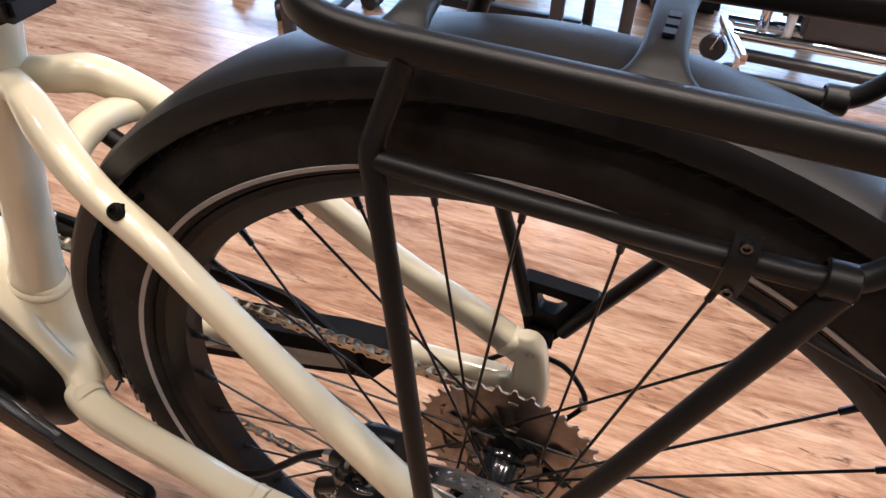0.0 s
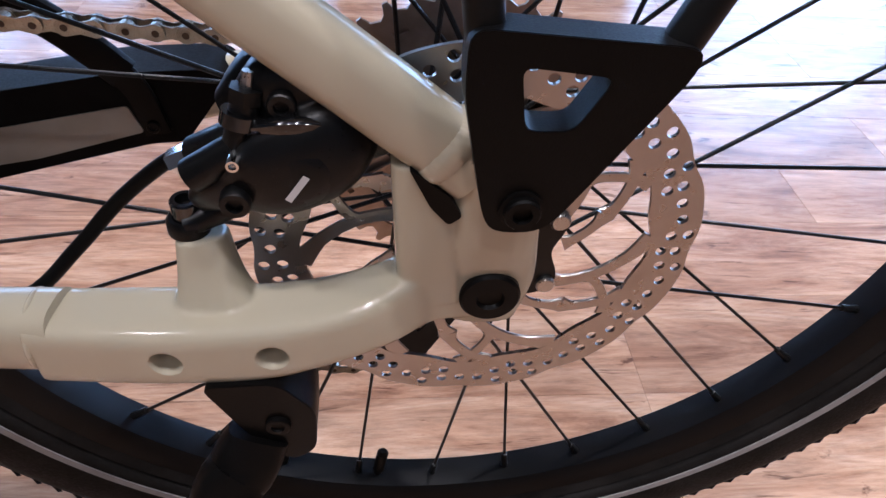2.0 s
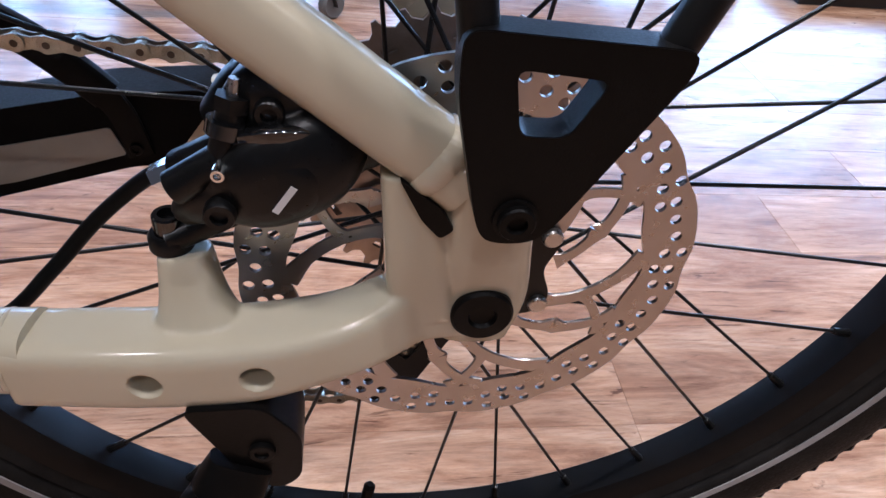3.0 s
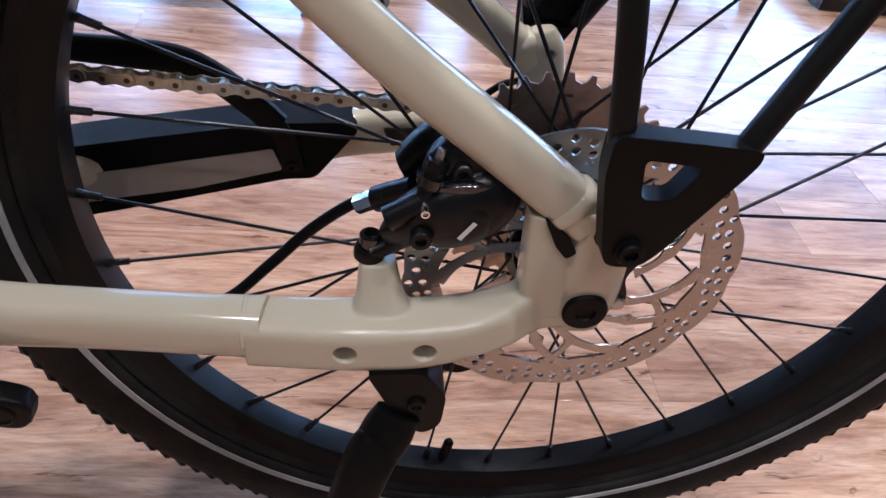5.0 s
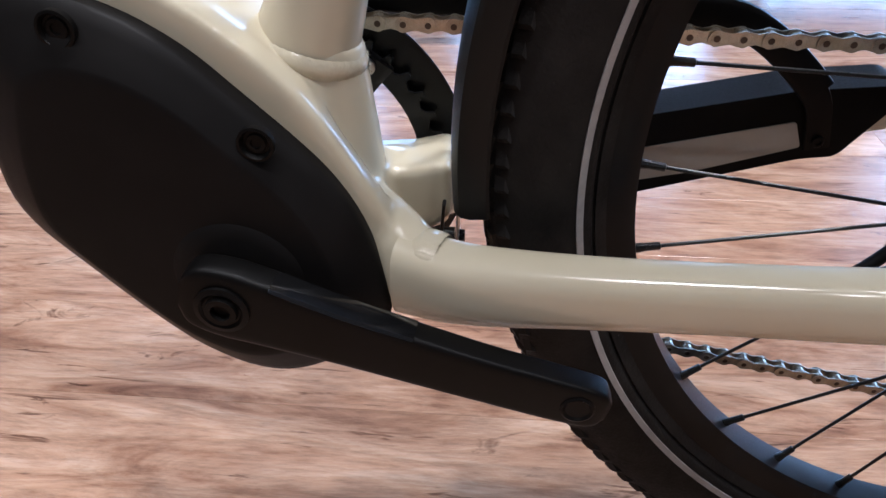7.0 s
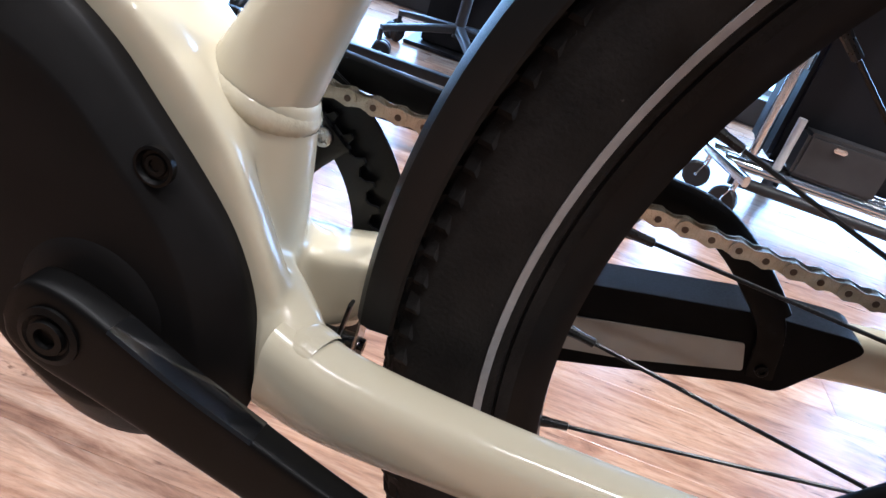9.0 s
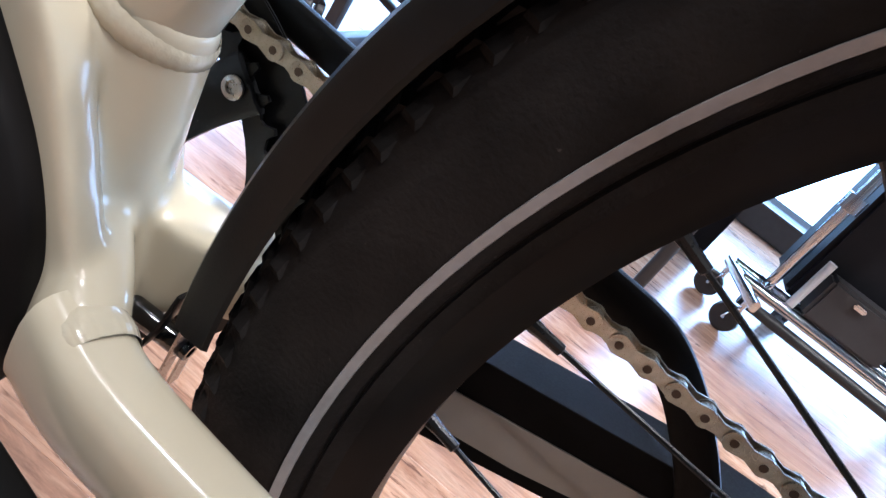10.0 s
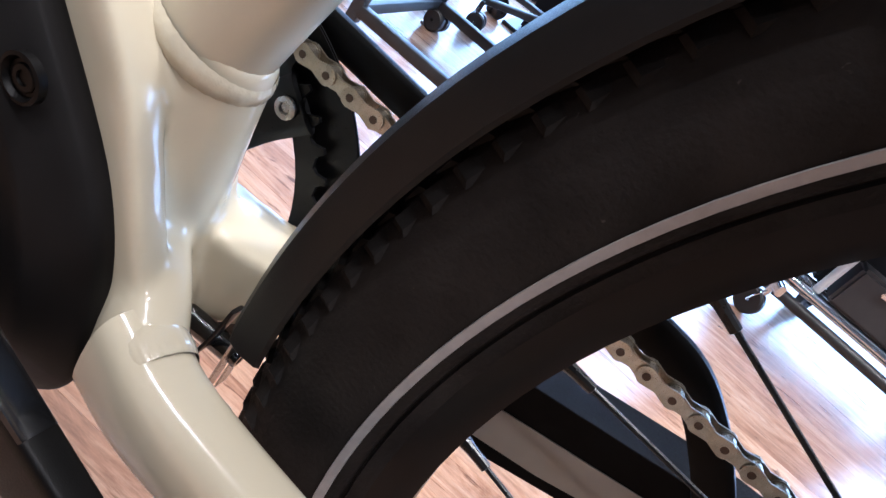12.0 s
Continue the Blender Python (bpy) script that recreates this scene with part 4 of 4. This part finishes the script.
# kickstand
stand = part("kickstand", plate(rounded([(-0.107, 0.3150), (-0.078, 0.3165), (-0.0645, 0.299), (-0.0650, 0.273), (-0.0740, 0.265), (-0.0850, 0.272), (-0.0950, 0.291)], 0.006), -0.1010, -0.0780, bevel=0.003), BLACK, bike, "black kickstand folded down")
part("stand_leg", sweep(bmesh.new(), [(-0.0880, -0.099, 0.282, 0.0060, 0.0125), (-0.0945, -0.104, 0.268, 0.0085, 0.0140), (-0.1090, -0.119, 0.236, 0.0085, 0.0132), (-0.152, -0.164, 0.046, 0.007, 0.0105), (-0.158, -0.171, 0.012, 0.007, 0.010)], 18, 3.6), BLACK, stand)
part("stand_foot", sweep(bmesh.new(), [(-0.153, -0.164, 0.036, 0.009, 0.0125), (-0.159, -0.174, 0.010, 0.011, 0.017), (-0.161, -0.177, 0.002, 0.012, 0.018)], 16, 3.0), RUBBER, stand)
part("pivot_bolt", socket_bolt(0.0050, 0.002), BLACK, stand, m=Matrix.Translation((-0.0795, -0.1012, 0.2915)))

# mudguard
bm = bmesh.new()
rings = []
SECT = [(-0.0330, -0.0175), (-0.0328, -0.0090), (-0.0300, -0.0042), (-0.0230, -0.0012), (-0.0120, 0.0), (0.0, 0.0004), (0.0120, 0.0), (0.0230, -0.0012), (0.0300, -0.0042), (0.0328, -0.0090), (0.0330, -0.0175)]
SECT = SECT + [(y * 0.955, r - 0.0016) for y, r in SECT[::-1]]
for a in np.linspace(radians(-95), radians(72), 90):
    t = max(0.0, (-math.degrees(a) - 72) / 23)
    r0 = 0.3515 + 0.003 * min(1.0, max(0.0, (-math.degrees(a) - 38) / 36)) + 0.004 * max(0.0, math.degrees(a) + 10) / 70
    ring = []
    for y, dr in SECT:
        b = max(a, radians(-94 + 7 * min(1.0, max(0.0, (y + 0.012) / 0.02))) - 0.0008 * (a + radians(95)))
        ring.append(bm.verts.new((AX.x + (r0 + dr) * math.sin(b), y * (1 - 0.25 * t), AX.z + (r0 + dr) * math.cos(b))))
    rings.append(ring)
for a, b in zip(rings, rings[1:]):
    for k in range(len(a)):
        bm.faces.new((a[k], a[(k + 1) % len(a)], b[(k + 1) % len(a)], b[k]))
bm.faces.new(rings[0][::-1])
bm.faces.new(rings[-1])
fender = part("mudguard", bm, FENDER, bike, "black plastic rear mudguard")
part("fender_bolt", socket_bolt(0.0046, 0.0035, 0.0054), BLACK, fender, m=Matrix.Translation((-0.2290, -0.0535, 0.5715)) @ pose(0, 0, 0, -35, 0, 0))
part("fender_bolt", rod((-0.2290, -0.0535, 0.5715), (-0.2340, -0.030, 0.5640), 0.003), BLACK, fender)
part("fender_spacer", rod((-0.384, 0.0, 0.2908), (-0.3535, 0.0, 0.2928), 0.0052, 18), GLOSSY, fender, "glossy black mudguard spacer")
foot = box(-0.3524, -0.3514, -0.0095, -0.0024, 0.2660, 0.2900, 0.0003)
box(-0.3524, -0.3514, 0.0024, 0.0095, 0.2680, 0.2900, 0.0003, foot)
box(-0.3524, -0.3514, -0.0095, 0.0095, 0.2900, 0.3480, 0.0003, foot)
part("fender_bracket", foot, ALLOY, fender, "slotted pale steel mudguard bracket")
part("fender_bracket", sweep(bmesh.new(), [(-0.3585, -0.006, 0.318, 0.004, 0.001), (-0.3600, -0.008, 0.302, 0.003, 0.001), (-0.3625, -0.011, 0.290, 0.0022, 0.001), (-0.3670, -0.014, 0.282, 0.0018, 0.001)], 10, 4.0, 5), SATIN, fender)
part("fender_bolt", socket_bolt(0.0042, 0.003), GLOSSY, fender, m=Matrix.Translation((-0.3514, 0.0, 0.2928)) @ pose(0, 0, 0, 0, 0, 90))

# luggage rack
rack = new("luggage_rack")
rack.parent = bike
rack["label"] = "black aluminium luggage rack"
for s in (-1, 1):
    f = lambda pts: [(x, s * y, z) for x, y, z in pts]
    rows = [(-0.109, 0.0, 0.7165), (-0.108, 0.022, 0.7160), (-0.101, 0.038, 0.7145), (-0.087, 0.048, 0.7125), (-0.066, 0.0525, 0.7110), (-0.04, 0.0535, 0.7105), (0.05, 0.0560, 0.7100), (0.16, 0.0600, 0.7100), (0.30, 0.0620, 0.7100)]
    part("rail", sweep(bmesh.new(), [(*p, 0.0058, 0.0072) for p in f(rows)], 20, 3.0, 6), RACK, rack)
    if s < 0:
        front = [(-0.0160, 0.1010, 0.452), (-0.0250, 0.0945, 0.505), (-0.0400, 0.0800, 0.580), (-0.0545, 0.0660, 0.648)]
        rear = [(0.0330, 0.1010, 0.453), (0.0750, 0.0875, 0.547), (0.1260, 0.0670, 0.658)]
    else:
        front = [(-0.0120, 0.0930, 0.430), (-0.0270, 0.0900, 0.490), (-0.0430, 0.0830, 0.552), (-0.0560, 0.0660, 0.648)]
        rear = [(0.0170, 0.0915, 0.420), (0.0500, 0.0880, 0.480), (0.0880, 0.0780, 0.556), (0.1270, 0.0670, 0.650)]
    part("front_stay", tube(f([*front, (-0.0575, 0.0630, 0.664), (-0.0550, 0.0595, 0.676), (-0.0450, 0.0545, 0.7060)]), 0.0054, 18, 6), RACK, rack)
    part("lower_rail", tube(f([(-0.0580, 0.0630, 0.662), (0.03, 0.0660, 0.6615), (0.095, 0.0670, 0.6615), (0.122, 0.0660, 0.662), (0.138, 0.0640, 0.672), (0.160, 0.0610, 0.706)]), 0.0050, 16, 6), RACK, rack)
    part("rear_stay", tube(f(rear), 0.0055, 18, 6), RACK, rack)
    part("joint", lathe([(0.0060, -0.006), (0.0072, -0.005), (0.0072, 0.005), (0.0060, 0.006)], 16), RACK, rack, m=Matrix.Translation((0.124, s * 0.0660, 0.6622)) @ pose(0, 0, 0, 0, 0, 90))
    outline = rounded([(-0.0220, 0.4620), (0.0385, 0.4590), (0.0385, 0.4520), (0.0110, 0.4035), (0.0050, 0.3975), (-0.0080, 0.3975), (-0.0120, 0.4030), (-0.0215, 0.4440)], 0.006)
    window = rounded([(-0.0075, 0.4520), (0.0172, 0.4498), (0.0090, 0.4335), (-0.0040, 0.4335)], 0.0035)
    br = part("rack_bracket", plate(outline, -0.1075 if s < 0 else 0.0945, -0.0965 if s < 0 else 0.1075, [window], 0.0028), BLACK, rack, "black rack foot bracket with a window")
    part("bracket_bolt", socket_bolt(0.0056, 0.0036, 0.0068), BLACK, rack, m=Matrix.Translation((-0.0010, s * 0.1076, 0.4068)) @ (pose(0, 0, 0, 0, 0, 0) if s < 0 else pose(0, 0, 0, 0, 0, 180)))
    part("bracket_block", box(-0.010, 0.011, min(s * 0.088, s * 0.097), max(s * 0.088, s * 0.097), 0.397, 0.420, 0.002), BLACK, rack)
for x, w in ((-0.050, 0.0065), (0.0450, 0.0080), (0.19, 0.0080)):
    rows = []
    for y in (-0.0535, -0.047, -0.038, -0.015, 0.0, 0.015, 0.038, 0.047, 0.0535):
        q = abs(y) / 0.0535
        rows.append((x + 0.002 * q, y, 0.7190 - 0.0075 * q**3, w + 0.011 * q**7, 0.0042))
    part("cross_bar", sweep(bmesh.new(), rows, 18, 3.4, 5, (1, 0, 0)), RACK, rack)
clamp = part("tube_clamp", sweep(bmesh.new(), [(0.0905, -0.0690, 0.6745, 0.0012, 0.0050), (0.0905, -0.0735, 0.6655, 0.0014, 0.0050), (0.0900, -0.0735, 0.6570, 0.0014, 0.0050), (0.0895, -0.0715, 0.6480, 0.0012, 0.0048)], 12, 4.0, 4), RACK, rack)
part("clamp_screw", socket_bolt(0.0024, 0.002), GLOSSY, rack, m=Matrix.Translation((0.0905, -0.0720, 0.6720)))
part("clamp_screw", socket_bolt(0.0024, 0.002), GLOSSY, rack, m=Matrix.Translation((0.0897, -0.0732, 0.6510)))
part("fender_stay", rod((0.0895, -0.070, 0.648), (0.245, -0.034, 0.560), 0.0018, 8), SATIN, rack)
for i in range(3):
    part("stamped_mark", box(0.0440, 0.0485, -0.0320 + 0.0075 * i, -0.0270 + 0.0075 * i, 0.7222, 0.7236), SATIN, rack, smooth=False)

# slogan on the down tube
SLOPE = 33.5


def words(text, size, x, y, z, parent):
    cu = bpy.data.curves.new("slogan", "FONT")
    cu.body, cu.size, cu.extrude, cu.align_x = text, size, 0.0001, "CENTER"
    tmp = new("tmp", cu)
    me = bpy.data.meshes.new_from_object(tmp.evaluated_get(bpy.context.evaluated_depsgraph_get()))
    bpy.data.objects.remove(tmp)
    me.materials.append(INK)
    return part("slogan", me, INK, parent, "small grey printed slogan", Matrix.Translation((x, y, z)) @ pose(0, 0, 0, 0, SLOPE, 0) @ pose(0, 0, 0, 90, 0, 0) @ pose(0, 0, 0, 0, 0, 180))


words("CALIFORNIA DESIGN", 0.0031, -0.4700, -0.0395, 0.4410, bike)
words("SWISS ENGINEERED", 0.0031, -0.4672, -0.0390, 0.4455, bike)

# ---- furniture behind the bicycle ----
def castor(parent, x, y, r=0.028, stem=0.12, twin=False, metal=BLACKMETAL, turn=0):
    m = pose(x, y, 0, 0, 0, turn)
    c = part("castor", rod((0, 0, r * 1.9), (0, 0, r * 1.9 + stem), 0.007, 12), metal, parent, "black swivel castor", m)
    for s in ((-1, 1) if twin else (0,)):
        part("castor_wheel", lathe([(0.004, -0.011), (r * 0.6, -0.010), (r * 0.85, -0.011), (r, -0.007), (r, 0.007), (r * 0.85, 0.011), (r * 0.6, 0.010), (0.004, 0.011)], 28, True, (0.012, s * 0.014, r)), BLACKMETAL if twin or metal is CHROME else WHEELGREY, c)
    part("castor_fork", sweep(bmesh.new(), [(0.012, -0.013, r, 0.002, 0.008), (0.006, -0.013, r * 1.6, 0.002, 0.010), (0.0, -0.010, r * 2.0, 0.002, 0.010), (0.0, 0.010, r * 2.0, 0.002, 0.010), (0.006, 0.013, r * 1.6, 0.002, 0.010), (0.012, 0.013, r, 0.002, 0.008)], 8, 4.0, 3, (1, 0, 0)), metal, c)
    return c


# black steel display frame
def bar(parent, a, b, w=0.0125, name="bar", material=BLACKMETAL):
    d = Vector(b) - Vector(a)
    side = (1, 0, 0) if abs(d.x) < 0.5 * d.length else (0, 1, 0)
    return part(name, sweep(bmesh.new(), [(*a, w, w), (*b, w, w)], 16, 7.0, 1, side), material, parent)


disp = thing("display_frame", "black square-tube steel display stand on levelling feet", "stand")
for x in (-0.83, -0.215):
    for y in (1.04, 1.42):
        bar(disp, (x, y, 0.035), (x, y, 0.95), name="post")
        part("levelling_foot", lathe([(0.0005, 0), (0.011, 0), (0.011, -0.005), (0.004, -0.008), (0.004, -0.036), (0.0005, -0.036)], 16, False), ALLOY, disp, m=Matrix.Translation((x, y, 0)) @ pose(0, 0, 0, 90, 0, 180) @ pose(0, 0, 0, 180, 0, 0))
for y in (1.04, 1.42):
    bar(disp, (-0.83, y, 0.06), (-0.215, y, 0.06))
    bar(disp, (-0.83, y, 0.94), (-0.215, y, 0.94))
for x in (-0.83, -0.215):
    bar(disp, (x, 1.04, 0.062), (x, 1.42, 0.062))
    bar(disp, (x, 1.04, 0.938), (x, 1.42, 0.938))
part("shelf", box(-0.82, -0.225, 1.05, 1.41, 0.50, 0.52, 0.003), CASE, disp)


def stool(x, y, arms, reach, turn, label, r=0.026, thin=False):
    st = thing("rolling_stool", label, "stool", "rolling stools", m=pose(x, y, 0, 0, 0, turn))
    part("column", rod((0, 0, 0.09), (0, 0, 0.48), 0.016, 16), BLACKMETAL, st)
    for k in range(arms):
        a = 2 * math.pi * k / arms
        ex, ey = reach * math.cos(a), reach * math.sin(a)
        part("arm", sweep(bmesh.new(), [(0, 0, 0.115, 0.016, 0.012), (ex * 0.6, ey * 0.6, 0.098, 0.013, 0.010), (ex, ey, 0.082, 0.011, 0.009)], 12, 3.4, 3, (-math.sin(a), math.cos(a), 0)), BLACKMETAL, st)
        castor(st, ex, ey, r, 0.03, True, turn=math.degrees(a) + 50 * k)
    part("seat", lathe([(0.0005, 0.48), (0.15, 0.48), (0.175, 0.495), (0.18, 0.52), (0.17, 0.545), (0.12, 0.555), (0.0005, 0.555)], 40, False), CASE, st, m=pose(0, 0, 0, 90, 0, 0))
    return st


# table on single castors, of which one stands alone in view
tab = thing("rolling_table", "black rolling table on grey castors", "table")
for x, y in ((-0.085, 1.075), (0.31, 1.66), (-0.085, 1.72)):
    castor(tab, x, y, 0.026, 0.02, turn=40)
    part("leg", rod((x, y, 0.06), (x, y, 0.70), 0.013, 16), BLACKMETAL, tab)
part("tabletop", box(-0.13, 0.36, 1.0, 1.76, 0.70, 0.73, 0.006), CASE, tab)
stool(-1.02, 1.45, 5, 0.20, -7, "black rolling stool with five castors")
stool(-0.62, 1.80, 5, 0.24, 5, "black rolling stool beside the display stand")

# rolling rack with a chrome base, laden with dark cases
roll = thing("rolling_rack", "chrome rolling rack carrying black cases", "rack")
part("base_tube", rod((0.085, 1.41, 0.105), (0.86, 1.40, 0.105), 0.014, 16), CHROME, roll)
part("base_tube", rod((0.068, 1.48, 0.105), (0.86, 1.48, 0.105), 0.014, 16), CHROME, roll)
part("base_rail", rod((0.105, 1.375, 0.074), (0.86, 1.34, 0.074), 0.014, 12), BLACKMETAL, roll)
part("end_bracket", sweep(bmesh.new(), [(0.058, 1.50, 0.098, 0.013, 0.008), (0.120, 1.295, 0.098, 0.013, 0.008)], 16, 4.0, 1, (0, 0, 1)), CHROME, roll)
castor(roll, 0.066, 1.472, 0.033, 0.03, metal=CHROME, turn=165)
castor(roll, 0.110, 1.325, 0.033, 0.03, metal=CHROME, turn=150)
castor(roll, 0.84, 1.57, 0.035, 0.03, metal=CHROME, turn=20)
castor(roll, 0.84, 1.39, 0.035, 0.03, metal=CHROME, turn=20)
part("pole", rod((0.148, 1.45, 0.10), (0.148, 1.45, 1.30), 0.012, 16), CHROME, roll)
part("pole_clamp", lathe([(0.012, -0.02), (0.024, -0.018), (0.024, 0.018), (0.012, 0.02)], 20), CHROME, roll, m=Matrix.Translation((0.148, 1.45, 0.36)) @ pose(0, 0, 0, 90, 0, 0))
part("pole", rod((0.82, 1.44, 0.10), (0.82, 1.44, 1.30), 0.012, 16), CHROME, roll)
case = thing("equipment_case", "large black equipment case on the rolling rack", "case")
part("case_body", box(0.185, 0.62, 1.475, 1.70, 0.12, 0.78, 0.012), CASE, case)
part("case_lid", box(0.18, 0.625, 1.47, 1.705, 0.785, 0.88, 0.012), CASE, case)
box_ = thing("storage_box", "dark grey plastic storage box with a metal latch", "box")
part("box_body", box(0.225, 0.42, 1.395, 1.465, 0.12, 0.225, 0.008), GREYBOX, box_)
part("latch", box(0.285, 0.315, 1.387, 1.3945, 0.200, 0.212, 0.003), CHROME, box_)
slim = thing("white_tube", "short white plastic tube leaning at the case", "tube")
part("tube_body", rod((0.200, 1.41, 0.120), (0.200, 1.41, 0.245), 0.010, 14), WHITE_INK, slim)
tall = thing("equipment_case", "tall black case standing on the floor", "case")
part("case_body", box(-0.14, 0.085, 1.74, 1.95, 0.004, 0.86, 0.012), CASE, tall)
part("case_lid", box(-0.145, 0.090, 1.735, 1.955, 0.865, 0.95, 0.012), CASE, tall)
low = thing("floor_platform", "low dark blue-grey display platform on the floor", "platform")
part("platform_top", box(1.00, 2.2, 1.30, 1.95, 0.030, 0.055, 0.006), GREYBOX, low)
part("plinth", box(1.02, 2.18, 1.32, 1.93, 0.0, 0.0295, 0.0), BLACKMETAL, low)
for ob in (roll, case, box_, slim):
    ob.location = (0.037, 0.012, 0.0)
mon = thing("black_panel", "tall black panel standing before the windows", "panel")
part("panel_body", box(-0.76, -0.50, 1.98, 2.06, 0.012, 1.35, 0.006), CASE, mon)
part("panel_foot", box(-0.80, -0.46, 1.92, 2.12, 0.0, 0.0115, 0.003), BLACKMETAL, mon)

# ---- floor planks ----
PW, PL = 0.128, 1.22
w, l, c = PW / 2 - 0.0001, PL / 2 - 0.0001, 0.0005
bm = bmesh.new()
lower = [bm.verts.new((x * l, y * w, -0.0045)) for x, y in ((-1, -1), (1, -1), (1, 1), (-1, 1))]
mid = [bm.verts.new((x * l, y * w, -c * 0.5)) for x, y in ((-1, -1), (1, -1), (1, 1), (-1, 1))]
high = [bm.verts.new((x * (l - c), y * (w - c), 0.0)) for x, y in ((-1, -1), (1, -1), (1, 1), (-1, 1))]
for a, b in ((lower, mid), (mid, high)):
    for k in range(4):
        bm.faces.new((a[k], a[(k + 1) % 4], b[(k + 1) % 4], b[k]))
bm.faces.new(high)
plank = finish(bm, WOOD, False, "plank")
rng = random.Random(7)
row = 0
y = -1.35
while y < WIN_Y - PW / 2:
    shift = rng.choice((0.0, 0.3, 0.55, 0.8)) * PL * 0.5
    x = -2.95 - shift + PL / 2
    while x + PL / 2 < 3.1:
        part("plank", plank, None, slab, m=Matrix.Translation((x, y, 0)))
        x += PL
    y += PW
